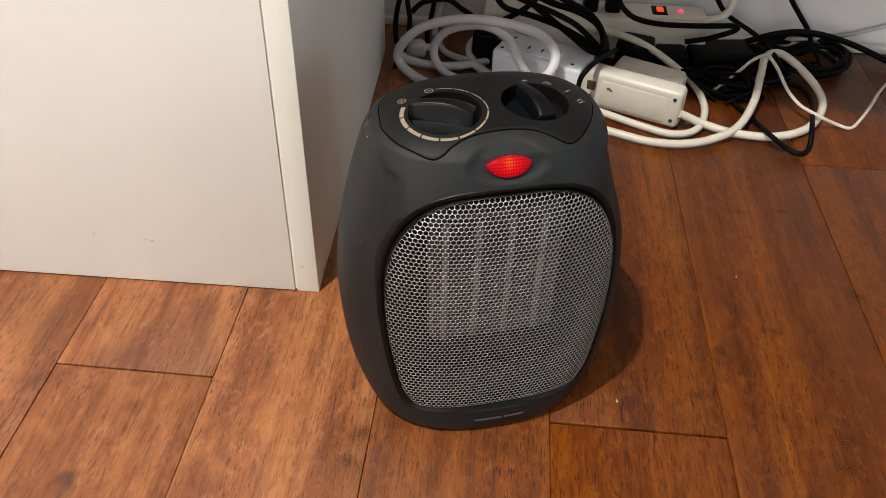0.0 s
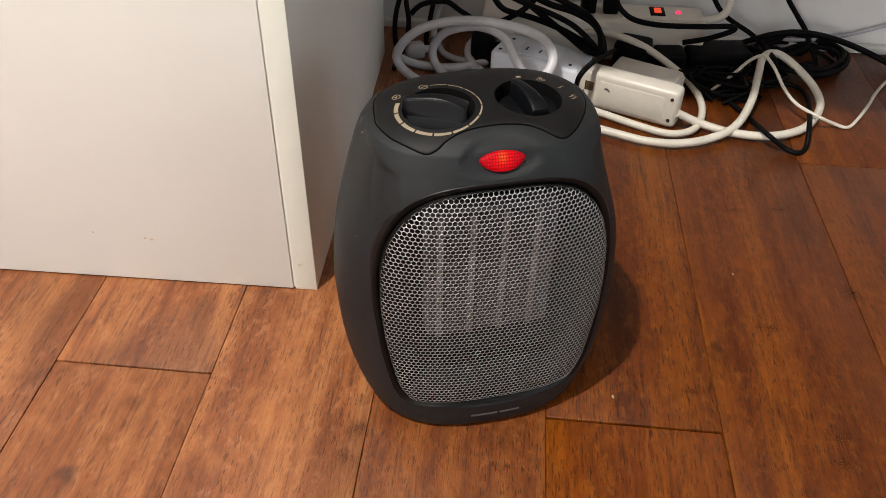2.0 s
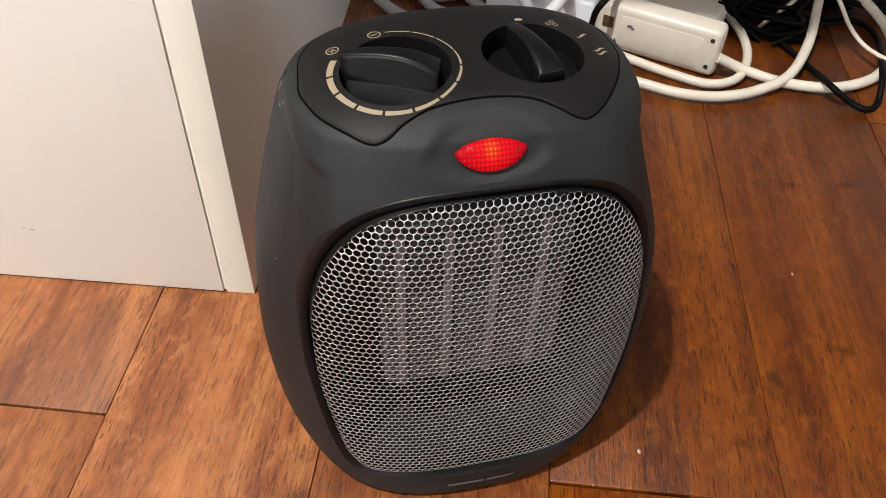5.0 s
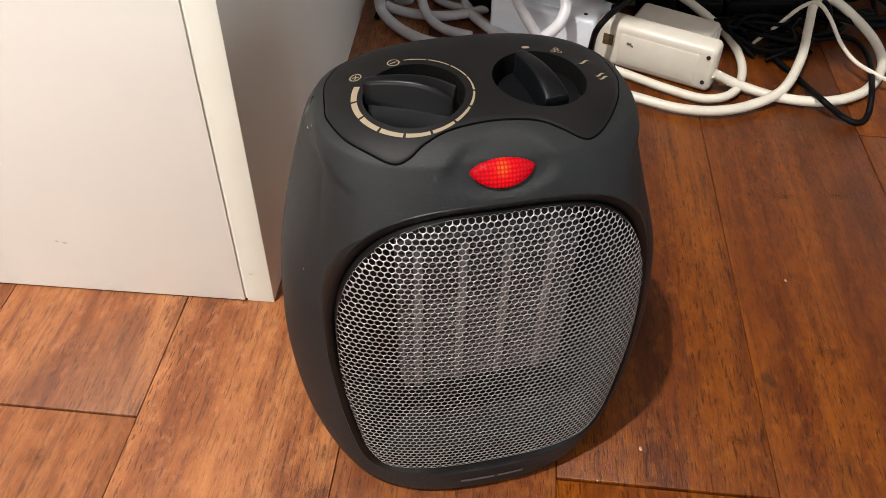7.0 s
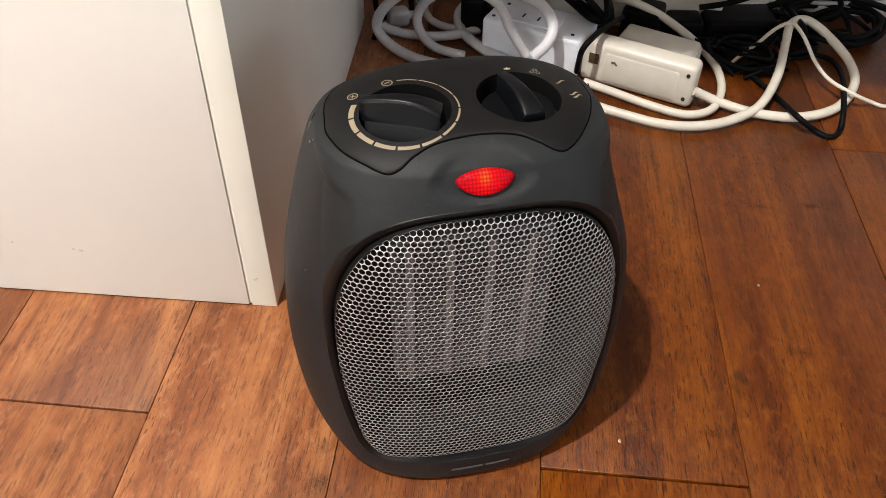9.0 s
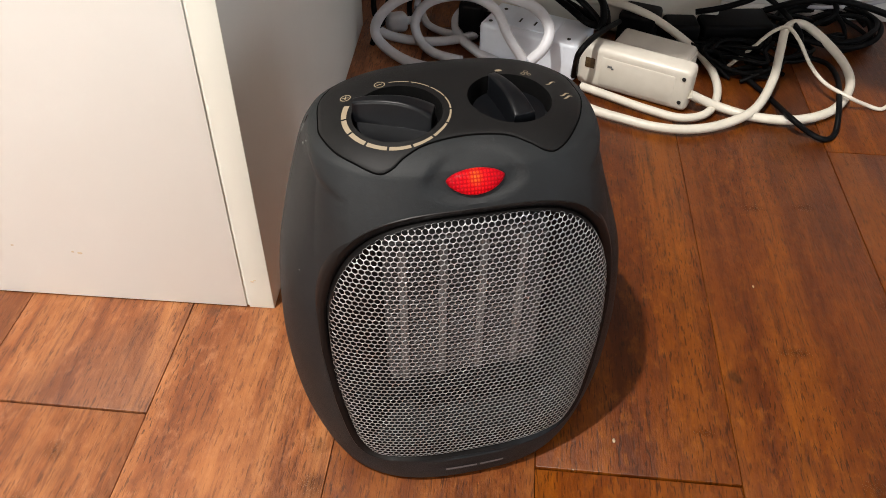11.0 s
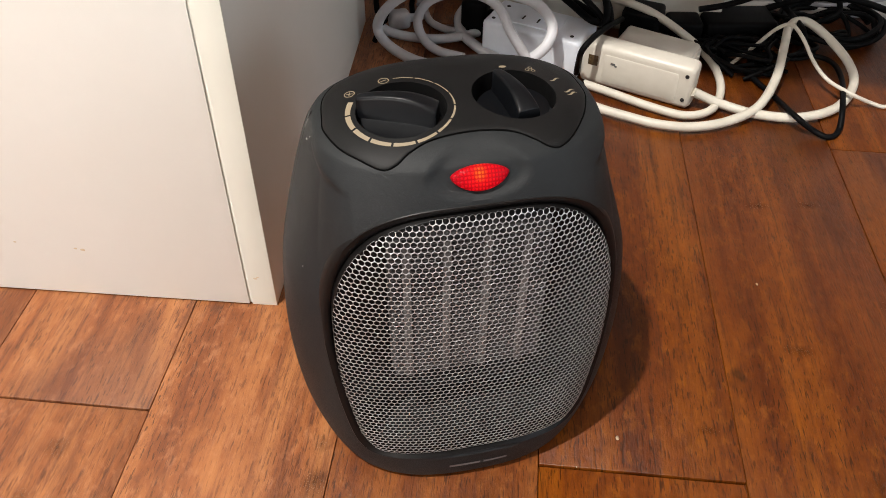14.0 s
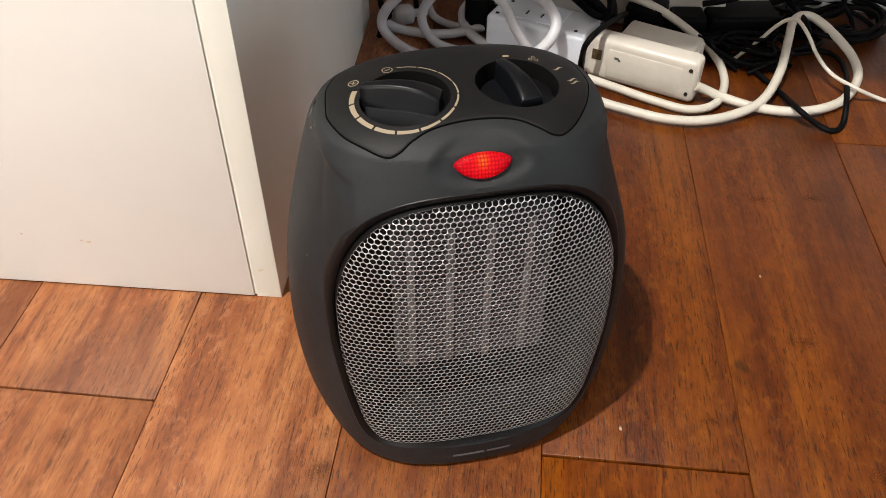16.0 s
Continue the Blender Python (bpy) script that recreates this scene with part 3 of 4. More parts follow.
def sheet_y(x, z):
    """The face of the punched sheet, which is a little flatter than the shell and turned in at its edge."""
    q = inside_grille(x, z)
    return front_y(0, z) + FLAT * (front_y(x, z) - front_y(0, z)) + 0.0006 + 0.0008 * step(0.95, 1.0, q) ** 2


def grille(parent):
    """A sheet of steel, punched with rows of round holes and turned in at the edge."""
    pitch = 0.00345
    rise, outer, hole = pitch * math.sqrt(3) / 2, pitch / math.sqrt(3), 0.00159
    verts, faces = [], []
    across = arc_table(0.098, lambda x: FLAT * front_y(x, 0.13))
    upward = arc_table(0.110, lambda h: front_y(0, 0.1265 + h))
    downward = arc_table(0.110, lambda h: front_y(0, 0.1265 - h))

    def spot(u, v, down):
        x, z = along(across, u), 0.1265 + (along(upward, v) if v > 0 else along(downward, v))
        for _ in range(3):
            q = inside_grille(x, z)
            if q > EDGE:
                x, z = x * EDGE / q, 0.1265 + (z - 0.1265) * EDGE / q
        return (x, sheet_y(x, z) + down, z)
    for r in range(-36, 37):
        v0 = r * rise
        for c in range(-31, 32):
            u0 = (c + 0.5 * (r % 2)) * pitch
            x, z = along(across, u0), 0.1265 + (along(upward, v0) if v0 > 0 else along(downward, v0))
            if inside_grille(x, z) > EDGE - 0.002:
                continue
            base = len(verts)
            for k in range(12):
                a = math.pi / 6 * k
                ro = outer if k % 2 else outer * math.cos(math.pi / 6)
                u, v = math.cos(a), math.sin(a)
                verts.append(spot(u0 + ro * u, v0 + ro * v, 0.0))
                verts.append(spot(u0 + (hole + 0.00006) * u, v0 + (hole + 0.00006) * v, 0.00004))
                verts.append(spot(u0 + hole * u, v0 + hole * v, 0.00012))
                verts.append(spot(u0 + hole * u, v0 + hole * v, 0.00035))
            for k in range(12):
                p, q = base + 4 * k, base + 4 * ((k + 1) % 12)
                for s in range(3):
                    faces.append((p + s, q + s, q + s + 1, p + s + 1))
    me = bpy.data.meshes.new("grille")
    me.from_pydata(verts, [], faces)
    me.materials.append(steel)
    ob = new("grille", me)
    ob.parent = parent
    tagged(ob, "silver punched steel grille")
    # side of the sheet, coloured black to stand in for the shaded gap
    bm, n, loops = bmesh.new(), 240, []
    for grow, down in ((-0.0004, 0.0002), (-0.0001, 0.0008), (0.0, 0.0075)):
        loops.append([bm.verts.new((x, sheet_y(x, z) + down, z)) for x, z in grille_outline(grow, n)])
    for p, q in zip(loops, loops[1:]):
        for i in range(n):
            bm.faces.new((p[i], p[(i + 1) % n], q[(i + 1) % n], q[i]))
    part("grille_edge", bm, bezel_black, ob, "turned-in edge, coloured black as the shaded gap", 50)


def element(parent):
    """Ceramic heating block: pale ribs with corrugated fins between them."""
    y0 = -0.0500
    core = part("heating_element", box(-0.0465, 0.0465, y0 + 0.006, -0.030, 0.078, 0.191, 0.001), ceramic, parent, "grey ceramic heating block")
    for i in range(4):
        x = -0.0375 + i * 0.0232
        part("rib", box(x - 0.0023, x + 0.0023, y0, y0 + 0.008, 0.079, 0.190, 0.0006), ceramic_light, core)
    bm = bmesh.new()
    for i in range(-1, 4):
        x = -0.0375 + i * 0.0232
        for k in range(3):
            u0 = max(x + 0.0027 + k * 0.0062, -0.0460)
            u1 = min(x + 0.0027 + k * 0.0062 + 0.0057, 0.0460)
            if u1 - u0 < 0.002:
                continue
            for j in range(46):
                z = 0.0800 + j * 0.0024
                box(u0, u1, y0 + 0.0015, y0 + 0.0075, z, z + 0.0007, bm=bm)
    tagged(part("fin_pack", bm, ceramic, core), kind="stuff")


def lamp_lens(parent):
    bm = bmesh.new()
    rings, n = [], 48
    for k, h in ((1.0, -0.0015), (1.0, 0.0004), (0.93, 0.0014), (0.8, 0.0022), (0.6, 0.0028), (0.35, 0.0031), (0.1, 0.0032)):
        ring = []
        for i in range(n):
            a = 2 * math.pi * i / n
            u = math.cos(a)
            v = (0.0050 if math.sin(a) > 0 else 0.0086) * math.copysign((1 - u * u) ** 0.66, math.sin(a)) if abs(math.sin(a)) > 1e-6 else 0.0
            ring.append(bm.verts.new((k * 0.0152 * u, k * v, h)))
        rings.append(ring)
    for p, q in zip(rings, rings[1:]):
        for i in range(n):
            bm.faces.new((p[i], p[(i + 1) % n], q[(i + 1) % n], q[i]))
    bm.faces.new(rings[-1])
    bm.faces.new(rings[0][::-1])
    ob = part("indicator_lens", bm, lens_red, parent, "glowing red almond-shaped indicator lamp", 60)
    ob.matrix_basis = pose(0.0004, -0.0538, 0.2370, 58, 0, 0)


def heater():
    ob = thing("space_heater", pose(0.0592, 0.4685, 0, 0, 0, 15.77), "charcoal plastic ceramic heater with silver grille and lit red lamp", "heater")
    for made in (shell(), control_panel()):
        made.parent = ob
        if made.name.startswith("control"):
            tagged(made, "matte black control panel with two knobs")
            panel = made
    part("seam", seam(), seam_black, ob)
    for side in (-1, 1):
        part("shell_seam", shell_seam(side), bezel_black, ob)
    part("worn_seam", shell_seam(-1, 0.0, 0.0085, 0.00038), scuff_grey, ob, "pale worn stretch of the shell seam")
    bezel(ob)
    grille(ob)
    element(ob)
    lamp_lens(ob)
    grip_knob("thermostat_knob", DIAL, 0.0226, 0.2397, 159, 0.0205, ob)
    grip_knob("mode_knob", SWITCH, 0.0212, 0.2377, 101, 0.0200, ob)
    printed_marks(panel)
    front_bars(ob)
    for x, y, z, r, turn in ((-0.0817, -0.0030, 0.2345, 0.0010, 35), (-0.0800, -0.0060, 0.2376, 0.0007, 40), (-0.0932, -0.0352, 0.1729, 0.0007, 0)):
        bm = bmesh.new()
        bmesh.ops.create_icosphere(bm, subdivisions=2, radius=r)
        mark = part("scuff", bm, scuff_grey, ob, "tiny pale scuff")
        mark.matrix_basis = pose(x, y, z, 0, turn, 0) @ Matrix.Diagonal((0.35, 1.0, 0.5, 1))


heater()


# ---- cables and adapters by the wall ----
def cable(name, label, r, mat, points):
    cat = "cable"
    ob = new(name, finish(tube(spline(points, 7), r, 10), name, mat, 60))
    return tagged(ob, label, cat, "cables by the wall")


cable("white_cable", "thick white power cord looping from an adapter over wooden floor", 0.0050, cord_white, [(0.295, 0.850, 0.022), (0.326, 0.850, 0.009), (0.361, 0.836, 0.007), (0.406, 0.833, 0.007), (0.450, 0.855, 0.007), (0.482, 0.903, 0.007), (0.486, 0.944, 0.012), (0.469, 0.984, 0.022), (0.446, 0.998, 0.032), (0.424, 0.982, 0.034), (0.412, 0.949, 0.026), (0.394, 0.897, 0.016), (0.364, 0.843, 0.012), (0.329, 0.820, 0.007), (0.291, 0.807, 0.007), (0.256, 0.809, 0.007), (0.225, 0.821, 0.007), (0.194, 0.836, 0.007), (0.162, 0.861, 0.007)])
cable("white_cable", "thick white power cord bent round a white adapter", 0.0046, cord_white, [(0.184, 0.884, 0.006), (0.214, 0.866, 0.006), (0.250, 0.844, 0.006), (0.286, 0.829, 0.006), (0.315, 0.841, 0.006), (0.332, 0.877, 0.006), (0.336, 0.919, 0.006), (0.325, 0.952, 0.012), (0.297, 0.969, 0.028), (0.267, 0.982, 0.042), (0.238, 0.995, 0.048), (0.210, 1.012, 0.045), (0.187, 1.027, 0.035)])
cable("white_cable", "coiled thick white power cord arching over a power strip", 0.0060, cord_cool, [(0.125, 0.875, 0.040), (0.139, 0.879, 0.055), (0.143, 0.894, 0.070), (0.126, 0.924, 0.078), (0.084, 0.948, 0.080), (0.031, 0.959, 0.078), (-0.015, 0.953, 0.070), (-0.042, 0.952, 0.050), (-0.053, 0.956, 0.024), (-0.038, 0.942, 0.010), (-0.005, 0.916, 0.007), (0.043, 0.899, 0.007)])
cable("white_cable", "looped white power cord hanging beside a white cabinet", 0.0055, cord_cool, [(0.119, 0.892, 0.030), (0.100, 0.902, 0.055), (0.085, 0.935, 0.068), (0.053, 0.964, 0.068), (0.013, 0.969, 0.058), (-0.006, 0.970, 0.035), (-0.003, 0.964, 0.014), (0.016, 0.944, 0.006), (0.049, 0.929, 0.006)])
cable("white_cable", "thick white power cord curled upon a dark wooden floor", 0.006, cord_cool, [(0.052, 1.015, 0.030), (0.040, 1.004, 0.018), (0.046, 0.983, 0.006), (0.071, 0.946, 0.006), (0.100, 0.919, 0.006)])
cable("white_cable", "white power cord lying behind a coiled cord", 0.0055, cord_cool, [(-0.058, 0.987, 0.012), (-0.039, 0.977, 0.008), (-0.012, 0.971, 0.006), (0.018, 0.970, 0.006), (0.048, 0.980, 0.006), (0.070, 0.995, 0.006)])
cable("white_cable", "white power cord curving behind a coiled cord", 0.0045, cord_cool, [(-0.005, 1.035, 0.012), (0.004, 1.013, 0.006), (0.024, 0.996, 0.005), (0.048, 0.991, 0.005), (0.067, 0.993, 0.005)])
cable("charging_cable", "thin white charging cable trailing over black cables", 0.0021, cord_white, [(0.347, 0.931, 0.004), (0.365, 0.951, 0.006), (0.384, 0.961, 0.018), (0.400, 0.959, 0.040), (0.412, 0.949, 0.052), (0.422, 0.931, 0.046), (0.436, 0.914, 0.026), (0.447, 0.889, 0.019), (0.465, 0.865, 0.018), (0.490, 0.869, 0.006), (0.508, 0.869, 0.002), (0.528, 0.892, 0.002), (0.552, 0.927, 0.002), (0.576, 0.965, 0.002), (0.619, 1.020, 0.002)])
cable("black_cable", "thin black cable bent into a loop on the wooden floor", 0.003, cord_black, [(0.368, 0.933, 0.004), (0.377, 0.908, 0.004), (0.392, 0.875, 0.003), (0.394, 0.819, 0.018), (0.414, 0.812, 0.006), (0.429, 0.805, 0.003), (0.443, 0.818, 0.003), (0.449, 0.842, 0.018), (0.470, 0.910, 0.010), (0.471, 0.954, 0.006), (0.447, 0.968, 0.005), (0.410, 0.962, 0.004), (0.376, 0.941, 0.004)])
cable("black_cable", "black cable dropping down the wall to the floor", 0.0034, cord_black, [(0.446, 1.075, 0.121), (0.464, 1.072, 0.081), (0.484, 1.068, 0.055), (0.501, 1.062, 0.034), (0.503, 1.049, 0.020), (0.483, 1.041, 0.012), (0.455, 1.019, 0.010), (0.420, 1.011, 0.006)])
cable("black_cable", "black cable hanging in front of the white wall", 0.0033, cord_black, [(0.352, 1.060, 0.108), (0.364, 1.055, 0.080), (0.383, 1.050, 0.058), (0.419, 1.040, 0.039), (0.435, 1.022, 0.030), (0.435, 0.973, 0.036), (0.444, 0.978, 0.020)])
cable("black_cable", "thick black cable arching along the foot of the wall", 0.004, cord_black, [(0.390, 1.050, 0.010), (0.420, 1.038, 0.030), (0.444, 1.027, 0.045), (0.475, 1.026, 0.050), (0.514, 1.035, 0.042), (0.559, 1.044, 0.026), (0.598, 1.038, 0.012), (0.628, 1.006, 0.006)])
cable("network_cable", "grey network cable along the foot of the white wall", 0.0028, cord_grey, [(0.427, 1.078, 0.011), (0.465, 1.078, 0.015), (0.511, 1.078, 0.015), (0.556, 1.078, 0.023), (0.602, 1.078, 0.038), (0.650, 1.078, 0.057)])
cable("black_cable", "flat black cable bent sharply in front of a power strip", 0.0036, cord_black, [(0.227, 1.010, 0.093), (0.234, 1.000, 0.083), (0.253, 1.000, 0.070), (0.287, 1.000, 0.064), (0.338, 1.000, 0.064), (0.375, 1.000, 0.066), (0.384, 1.000, 0.063), (0.376, 1.000, 0.057), (0.349, 1.000, 0.047), (0.321, 1.000, 0.041)])
cable("white_cable", "slim white cord running along the foot of the wall", 0.0035, cord_white, [(0.251, 1.020, 0.028), (0.282, 1.020, 0.026), (0.321, 1.030, 0.025), (0.369, 1.040, 0.026), (0.421, 1.060, 0.015)])
cable("white_cable", "white cord leaving a power strip against the wall", 0.0055, cord_white, [(0.335, 1.035, 0.056), (0.358, 1.040, 0.055), (0.378, 1.045, 0.061), (0.385, 1.050, 0.075), (0.383, 1.055, 0.096)])
cable("black_cable", "black appliance cable of a tied bundle", 0.004, cord_black, [(0.068, 1.005, 0.100), (0.071, 1.002, 0.090), (0.085, 1.003, 0.075), (0.118, 0.995, 0.070), (0.154, 0.977, 0.065), (0.187, 0.959, 0.055), (0.207, 0.936, 0.050)])
cable("black_cable", "black appliance cable of a tied bundle", 0.004, cord_black, [(0.097, 0.999, 0.100), (0.117, 0.997, 0.085), (0.143, 0.985, 0.070), (0.168, 0.963, 0.060), (0.188, 0.937, 0.055), (0.205, 0.939, 0.050)])
cable("black_cable", "black appliance cable of a tied bundle", 0.0042, cord_black, [(0.111, 0.989, 0.105), (0.141, 0.992, 0.090), (0.175, 0.992, 0.080), (0.199, 0.982, 0.070), (0.209, 0.956, 0.062), (0.211, 0.936, 0.052)])
cable("black_cable", "black appliance cable of a tied bundle", 0.004, cord_black, [(0.134, 1.006, 0.100), (0.163, 0.997, 0.090), (0.189, 0.988, 0.080), (0.204, 0.966, 0.070), (0.206, 0.939, 0.060), (0.201, 0.930, 0.050)])
cable("black_cable", "black appliance cable of a tied bundle", 0.0036, cord_black, [(0.083, 0.994, 0.100), (0.109, 0.992, 0.090), (0.145, 0.972, 0.085), (0.173, 0.961, 0.075), (0.196, 0.946, 0.060), (0.206, 0.933, 0.050)])
cable("black_cable", "black appliance cable of a tied bundle", 0.0038, cord_black, [(0.082, 1.001, 0.060), (0.103, 0.996, 0.075), (0.120, 0.998, 0.090), (0.126, 1.006, 0.100)])
cable("black_cable", "thin black cable bent over a white power strip", 0.0032, cord_black, [(0.229, 0.971, 0.040), (0.203, 0.910, 0.060), (0.186, 0.878, 0.065), (0.175, 0.868, 0.055), (0.175, 0.886, 0.030), (0.176, 0.898, 0.010)])
cable("black_cable", "black cable hanging beside a white cabinet", 0.0034, cord_black, [(-0.043, 1.030, 0.089), (-0.046, 1.020, 0.074), (-0.042, 1.010, 0.051), (-0.044, 0.994, 0.030), (-0.054, 0.979, 0.012), (-0.058, 0.962, 0.004)])
cable("black_cable", "black cable looped beside a white cabinet", 0.0034, cord_black, [(-0.054, 1.040, 0.077), (-0.060, 1.030, 0.057), (-0.062, 1.020, 0.037), (-0.059, 1.004, 0.020), (-0.050, 1.008, 0.006)])
cable("black_cable", "black cable looped beside a white cabinet", 0.0036, cord_black, [(-0.040, 1.020, 0.056), (-0.025, 1.030, 0.066), (0.005, 1.040, 0.067), (0.025, 1.040, 0.055), (0.041, 1.030, 0.049), (0.061, 1.029, 0.030)])
cable("black_cable", "black cable hanging behind a coiled white cord", 0.0034, cord_black, [(-0.007, 1.050, 0.078), (-0.012, 1.050, 0.058), (-0.016, 1.040, 0.038), (-0.021, 1.042, 0.012), (-0.015, 1.012, 0.006)])
cable("grey_cord", "grey cord hanging against the white wall", 0.004, cord_grey, [(-0.000, 1.070, 0.070), (-0.004, 1.065, 0.048), (-0.008, 1.050, 0.034), (-0.010, 1.026, 0.020)])


def adapter():
    """A white plug-in adapter, with a raised front plate, a brown window and screw holes."""
    ob = thing("plug_adapter", pose(0.1985, 0.8905, 0, 0, 0, -25.5), "white plastic plug adapter with a brown window beside cords", "adapter")
    part("body", box(-0.022, 0.104, 0.0, 0.027, 0.0, 0.050, 0.007, 4), white_plastic, ob)
    part("front_plate", box(0.004, 0.088, -0.0012, 0.004, 0.006, 0.041, 0.003, 2), white_plastic, ob)
    part("window", box(-0.013, -0.0020, -0.0008, 0.003, 0.024, 0.036, 0.0006), brass_window, ob, "small brown window")
    bm = bmesh.new()
    box(0.013, 0.018, -0.0017, 0.0, 0.0305, 0.0330, bm=bm)
    box(0.0175, 0.020, -0.0017, 0.0, 0.0290, 0.0310, bm=bm)
    part("printed_sign", bm, grey_print, ob, "small grey printed sign")
    for x, z in ((0.0958, 0.040), (0.0958, 0.012)):
        bm = disc(0, 0, -0.001, 0.001, 0.0021, 20)
        hole = part("screw_hole", bm, hole_dark, ob)
        hole.matrix_basis = pose(x, 0.0002, z, 90, 0, 0)


def charger():
    ob = thing("charger", pose(0.221, 0.940, 0, 0, 0, -27), "small white phone charger box behind the plug adapter", "charger")
    part("body", box(0, 0.086, 0, 0.040, 0.0, 0.032, 0.004, 3), white_plastic, ob)
    part("end_cap", box(0.082, 0.0885, 0.003, 0.037, 0.004, 0.028, 0.002, 2), white_plastic, ob)


def floor_strip():
    """The power strip on the floor, half hidden behind the heater."""
    ob = thing("power_strip", pose(0.068, 0.945, 0, 0, 0, -24), "white plastic power strip on the floor, tinted blue for shade", "power strip")
    part("body", box(0, 0.118, 0.0, 0.060, 0.0, 0.046, 0.005, 3), cool_plastic, ob)
    part("socket_plate", box(0.030, 0.085, 0.010, 0.050, 0.045, 0.0475, 0.0012), cool_plastic, ob)
    for x, y in ((0.010, 0.010), (0.014, 0.044), (0.104, 0.012)):
        part("screw_hole", disc(x, y, 0.0450, 0.0465, 0.0022, 16), hole_dark, ob)
    for x in (0.040, 0.058):
        part("socket_slot", box(x, x + 0.002, 0.020, 0.029, 0.0465, 0.0479), hole_dark, ob)


def wall_strip():
    """The switched power strip against the wall."""
    ob = thing("power_strip", pose(0.0, 0.0, 0, 0, 0, -2.0), "white power strip with a lit red switch against the wall", "power strip")
    part("body", box(0.02, 0.318, 1.028, 1.085, 0.0, 0.058, 0.004, 3), white_plastic, ob)
    part("top_plate", box(0.205, 0.312, 1.036, 1.078, 0.057, 0.061, 0.0015), white_plastic, ob)
    sw = part("switch_frame", box(0.244, 0.264, 1.044, 1.070, 0.060, 0.0625, 0.001), black_plastic, ob, "black switch frame")
    part("rocker", box(0.2495, 0.2590, 1.050, 1.064, 0.062, 0.0642, 0.0012), glowing("lit_switch", (0.85, 0.07, 0.015), 0.8), sw, "lit orange-red rocker")
    part("lamp", disc(0.282, 1.057, 0.060, 0.0630, 0.0042, 20, 0.0030), glowing("lit_lamp", (1.0, 0.03, 0.10), 1.6), ob, "lit red pilot lamp")


def plug(m):
    ob = thing("black_plug", m, "black plastic mains plug in a white power strip", "plug", "plugs in the power strip")
    part("body", box(-0.010, 0.010, -0.012, 0.012, 0.0, 0.030, 0.003), black_plastic, ob)
    part("neck", disc(0, 0, 0.030, 0.052, 0.0062, 16, 0.0045), black_plastic, ob)
    return ob


def power_brick(m, w, d, h, label):
    ob = thing("power_brick", m, label, "power adapter", "black power bricks")
    part("body", box(-w / 2, w / 2, -d / 2, d / 2, 0, h, 0.005, 3), black_plastic, ob)
    part("strain_relief", box(w / 2 - 0.001, w / 2 + 0.012, -0.004, 0.004, h / 2 - 0.004, h / 2 + 0.004, 0.0025), black_plastic, ob)
    return ob


def coil(label, centre, rx, ry, turns, r, spin, seed):
    rng = random.Random(seed)
    pts, n = [], 14
    for i in range(turns * n + 5):
        a = 2 * math.pi * i / n
        lap = i / n
        g = 1 + 0.10 * math.sin(1.7 * lap + seed) + rng.uniform(-0.03, 0.03)
        p = Vector((rx * g * math.cos(a), ry * g * math.sin(a), 0)) + Vector((0.006 * math.sin(2.1 * lap), 0.006 * math.cos(1.3 * lap), 0))
        p = Matrix.Rotation(radians(spin), 3, "Z") @ p
        pts.append((centre[0] + p.x, centre[1] + p.y, r + 0.0035 * lap + 0.003 * (1 + math.sin(3 * a + lap))))
    ob = new("coiled_cable", finish(tube(spline(pts, 3), r, 8), "coiled_cable", cord_black, 60))
    return tagged(ob, label, "cable", "cables by the wall")


def white_plug():
    ob = thing("white_plug", pose(-0.033, 1.005, 0, 0, 0, 20), "small white plug lying among looped white cords", "plug")
    part("body", box(-0.013, 0.013, -0.010, 0.010, 0.0, 0.022, 0.006, 3), cord_cool, ob)
    neck = part("neck", disc(0, 0, 0, 0.018, 0.0052, 16, 0.0040), cord_cool, ob)
    neck.matrix_basis = pose(0.012, 0, 0.011, 0, 90, 0)


white_plug()
adapter()
charger()
floor_strip()
wall_strip()
plug(pose(0.198, 1.050, 0.058, 0, 0, -2))
plug(pose(0.228, 1.050, 0.058, 0, 0, -2))
power_brick(pose(0.372, 1.014, 0, 0, 0, 6), 0.085, 0.048, 0.030, "black plastic power brick among cables on the floor")
power_brick(pose(0.258, 1.000, 0, 0, 0, -20), 0.045, 0.040, 0.042, "small black power brick beside the white adapter")
# added block that darkens the place between the other two
power_brick(pose(0.307, 0.999, 0, 0, 0, 3), 0.040, 0.034, 0.031, "low black block added to fill the dark place by the wall")
power_brick(pose(0.060, 1.010, 0, 0, 0, -8), 0.030, 0.045, 0.045, "small black power plug block among white cords")
coil("loosely coiled black cable lying by the wall", (0.490, 1.035), 0.056, 0.048, 4, 0.0032, 10, 3)
coil("loosely coiled thin black cable on the floor", (0.395, 0.985), 0.060, 0.030, 3, 0.0022, -12, 8)
coil("coiled black cable against the foot of the wall", (0.330, 1.045), 0.060, 0.022, 2, 0.0026, 4, 5)



def tangle(centre, spread, count, r, seed):
    """Loose lengths of thin black cable, thrown over one another."""
    rng = random.Random(seed)
    for i in range(count):
        a = rng.uniform(0, 6.28)
        pts = []
        for k in range(9):
            a += rng.uniform(0.4, 1.3)
            g = rng.uniform(0.45, 1.0)
            pts.append((centre[0] + spread[0] * g * math.cos(a), centre[1] + spread[1] * g * math.sin(a), r + rng.uniform(0.0, 0.020) * (0 < k < 8)))
        cable("black_cable", "thin black cable tangled among adapters on the floor", r, cord_black, pts)


tangle((0.345, 0.990), (0.065, 0.045), 5, 0.0022, 21)
tangle((0.372, 0.950), (0.052, 0.042), 6, 0.0023, 33)
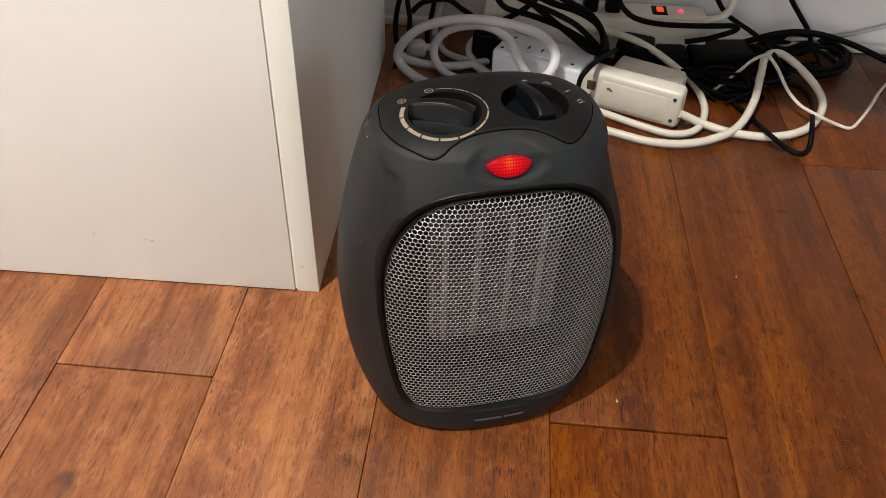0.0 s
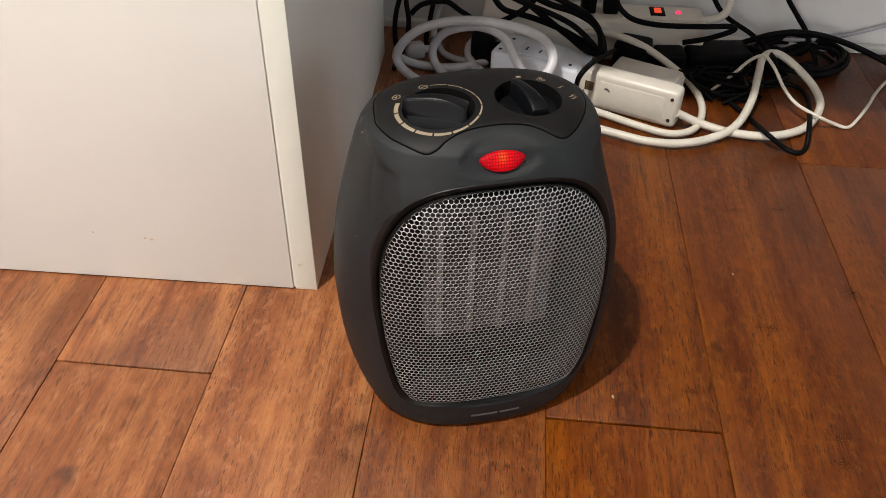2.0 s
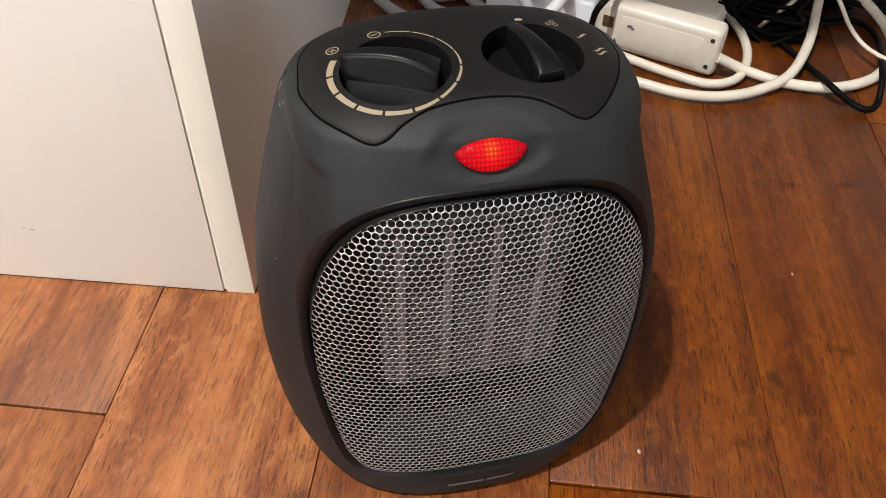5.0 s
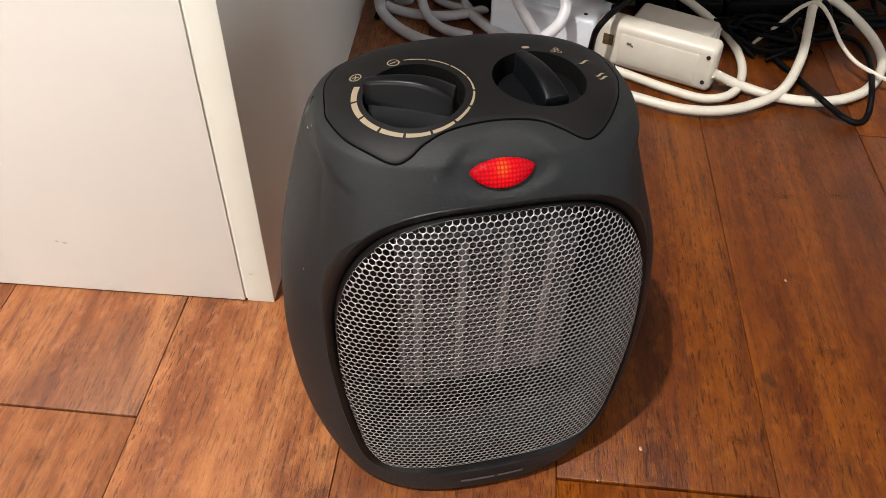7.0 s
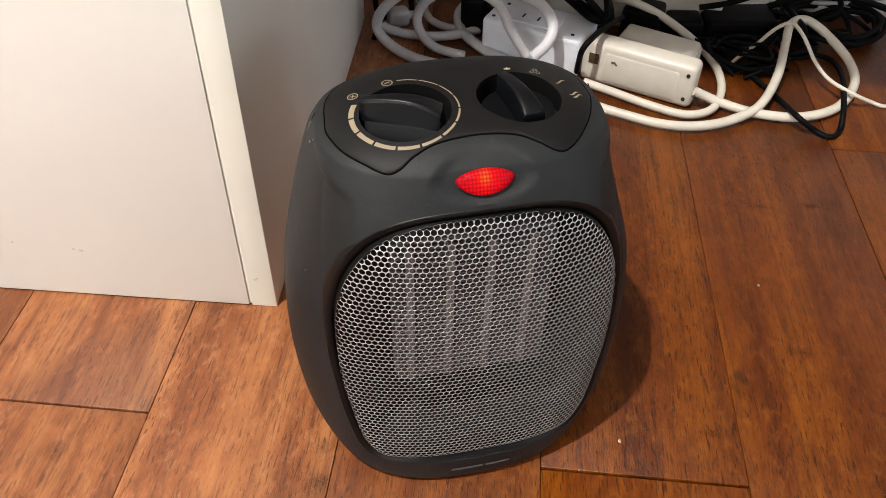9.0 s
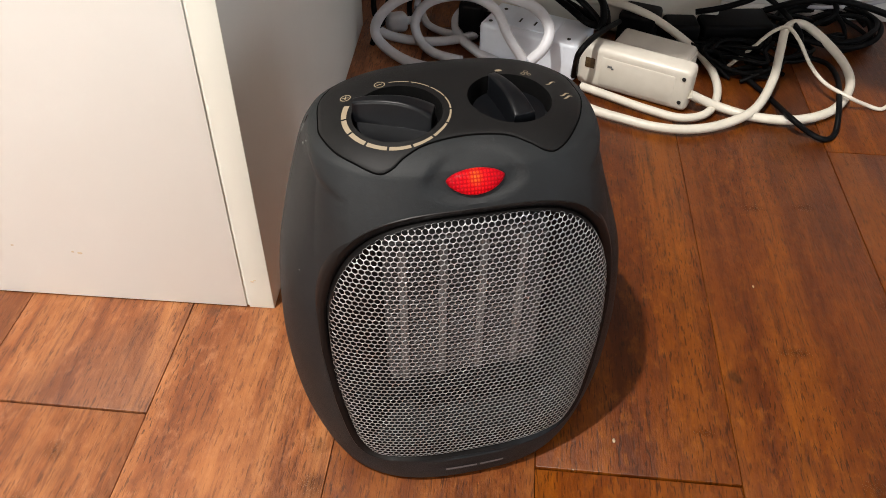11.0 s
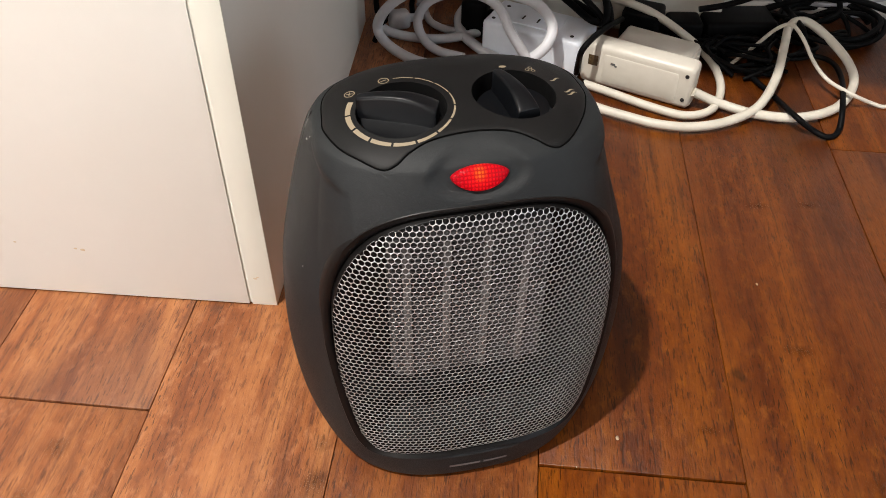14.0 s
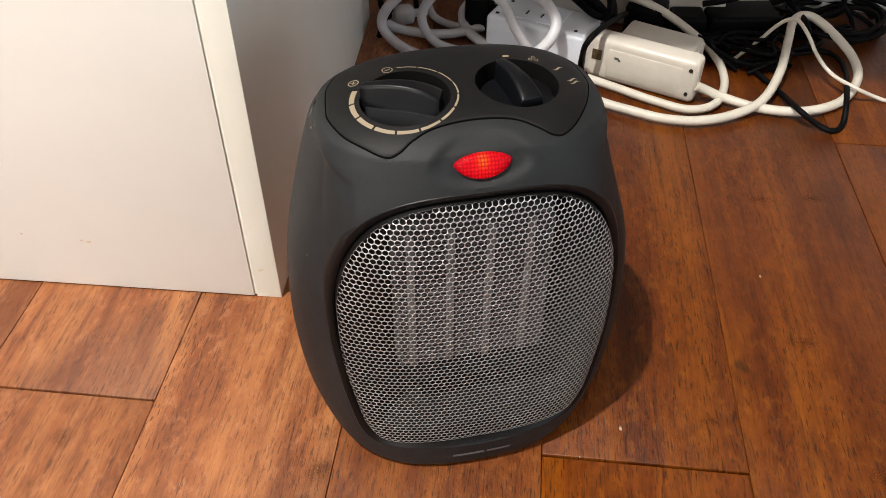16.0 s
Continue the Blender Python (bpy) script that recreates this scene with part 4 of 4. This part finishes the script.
tangle((0.480, 1.030), (0.070, 0.045), 3, 0.0026, 5)

# ---- crumbs ----
for x, y, r in ((0.180, 0.427, 0.0015), (0.311, 0.588, 0.0012), (0.150, 0.402, 0.0006)):
    bm = bmesh.new()
    bmesh.ops.create_icosphere(bm, subdivisions=2, radius=r)
    for v in bm.verts:
        v.co = Vector((v.co.x * 0.8, v.co.y * 1.2, v.co.z * 0.5)) * (1 + 0.25 * noise.noise(v.co * 900))
    ob = new("crumb", finish(bm, "crumb", crumb, 80))
    ob.location = (x, y, r * 0.45)
    tagged(ob, "tiny pale crumb lying on the wooden floor", "crumb", "crumbs")

def knot_stain():
    """A dark knot in the wood that fades out towards its ragged rim."""
    m, t, b = material("wood_knot", (0.020, 0.007, 0.003), 0.42)
    co = t.nodes.new("ShaderNodeTexCoord")
    far = t.nodes.new("ShaderNodeVectorMath")
    far.operation = "LENGTH"
    t.links.new(co.outputs["Object"], far.inputs[0])
    n = add(t, "ShaderNodeTexNoise", Scale=2.4, Detail=5.0, Roughness=0.65)
    info = t.nodes.new("ShaderNodeObjectInfo")
    move = t.nodes.new("ShaderNodeVectorMath")
    move.operation = "ADD"
    t.links.new(co.outputs["Object"], move.inputs[0])
    t.links.new(info.outputs["Location"], move.inputs[1])
    t.links.new(move.outputs[0], n.inputs["Vector"])
    k = t.nodes.new("ShaderNodeMath")
    k.operation = "MULTIPLY_ADD"
    k.inputs[1].default_value = 1.5
    t.links.new(n.outputs[0], k.inputs[0])
    t.links.new(far.outputs["Value"], k.inputs[2])
    cover = ramp(t, k.outputs[0], [(0.62, (0.66, 0.66, 0.66)), (0.95, (0.16, 0.16, 0.16))])
    edge = ramp(t, far.outputs["Value"], [(0.45, (1, 1, 1)), (0.98, (0, 0, 0))])
    both = t.nodes.new("ShaderNodeMath")
    both.operation = "MULTIPLY"
    t.links.new(cover.outputs[0], both.inputs[0])
    t.links.new(edge.outputs[0], both.inputs[1])
    t.links.new(both.outputs[0], b.inputs["Alpha"])
    return m


wood_knot = knot_stain()
KNOTS = [(-0.208, 0.393, 0.010, 0.011), (-0.217, 0.356, 0.007, 0.009), (-0.026, 0.378, 0.010, 0.012), (-0.033, 0.355, 0.008, 0.008), (-0.026, 0.408, 0.008, 0.009),
         (0.354, 0.399, 0.012, 0.012), (0.351, 0.374, 0.010, 0.007), (0.328, 0.517, 0.016, 0.006), (0.245, 0.438, 0.010, 0.004), (0.334, 0.692, 0.014, 0.006), (0.381, 0.696, 0.013, 0.006), (0.420, 0.570, 0.014, 0.012)]
for x, y, rx, ry in KNOTS:
    bm = bmesh.new()
    bmesh.ops.create_circle(bm, cap_ends=True, segments=24, radius=1.0)
    ob = new("knot", finish(bm, "knot", wood_knot))
    ob.parent = floor
    p = SKEW.inverted() @ Vector((x, y, 0))
    ob.matrix_basis = pose(p.x, p.y, 0.00035) @ Matrix.Diagonal((rx, ry, 1, 1))

# ---- floor planks ----
PLANK_EDGES = [-1.93, -1.79, -1.65, -1.51, -1.37, -1.23, -1.09, -0.95, -0.825, -0.69, -0.56, -0.425, -0.305, -0.170, -0.031, 0.110, 0.250, 0.400, 0.540, 0.690, 0.830, 0.970, 1.110, 1.250, 1.390, 1.530, 1.670, 1.810, 1.93]
JOINTS = {12: 0.4225, 15: 0.4065, 17: 0.803, 11: 0.95, 13: -0.10, 14: 1.02, 16: 0.10}
ROW_LIGHT = {10: 1.70, 11: 1.80, 12: 1.78, 13: 1.90, 14: 0.92, 15: 0.63, 16: 0.69, 17: 0.66, 18: 0.64}  # row tone; the room's left-to-right fall of light is put into it
rng = random.Random(4)
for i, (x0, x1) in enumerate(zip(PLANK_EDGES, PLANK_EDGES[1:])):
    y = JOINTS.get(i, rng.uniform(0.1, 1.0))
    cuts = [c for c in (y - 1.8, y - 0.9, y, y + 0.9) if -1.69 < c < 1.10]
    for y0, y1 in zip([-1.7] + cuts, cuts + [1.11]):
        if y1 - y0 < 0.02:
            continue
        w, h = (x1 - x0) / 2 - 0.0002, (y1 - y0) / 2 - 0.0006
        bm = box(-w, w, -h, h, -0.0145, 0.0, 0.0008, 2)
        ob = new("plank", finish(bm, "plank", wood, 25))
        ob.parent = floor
        tone = 0.94 if i == 15 and y0 < 0.40 < y1 else ROW_LIGHT.get(i, 1.0)
        # left rows carry a painted greyish sheen, right rows a deeper red
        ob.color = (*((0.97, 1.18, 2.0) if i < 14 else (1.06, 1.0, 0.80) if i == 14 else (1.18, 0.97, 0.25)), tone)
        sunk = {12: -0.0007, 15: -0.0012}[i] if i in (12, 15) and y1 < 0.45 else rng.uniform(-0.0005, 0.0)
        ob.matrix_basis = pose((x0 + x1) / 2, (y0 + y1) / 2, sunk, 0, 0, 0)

# the boards of the rest of the room, too far off to be picked out
bm = bmesh.new()
for x0, x1, y0, y1 in ((-3.0, -1.932, -4.0, 1.10), (1.932, 3.0, -4.0, 1.10), (-1.930, 1.930, -4.0, -1.702)):
    n = round((x1 - x0) / 0.14)
    for i in range(n):
        u, v = x0 + (x1 - x0) * i / n, x0 + (x1 - x0) * (i + 1) / n
        y = y0 - rng.uniform(0.0, 0.8)
        while y < y1 - 0.02:
            a, b = max(y, y0), min(y + 0.9, y1)
            if b - a > 0.02:
                box(u + 0.0003, v - 0.0003, a + 0.0006, b - 0.0006, -0.0145, -0.0003, bm=bm)
            y += 0.9
rest = part("plank_rest", bm, wood, floor)
tagged(rest, kind="stuff")
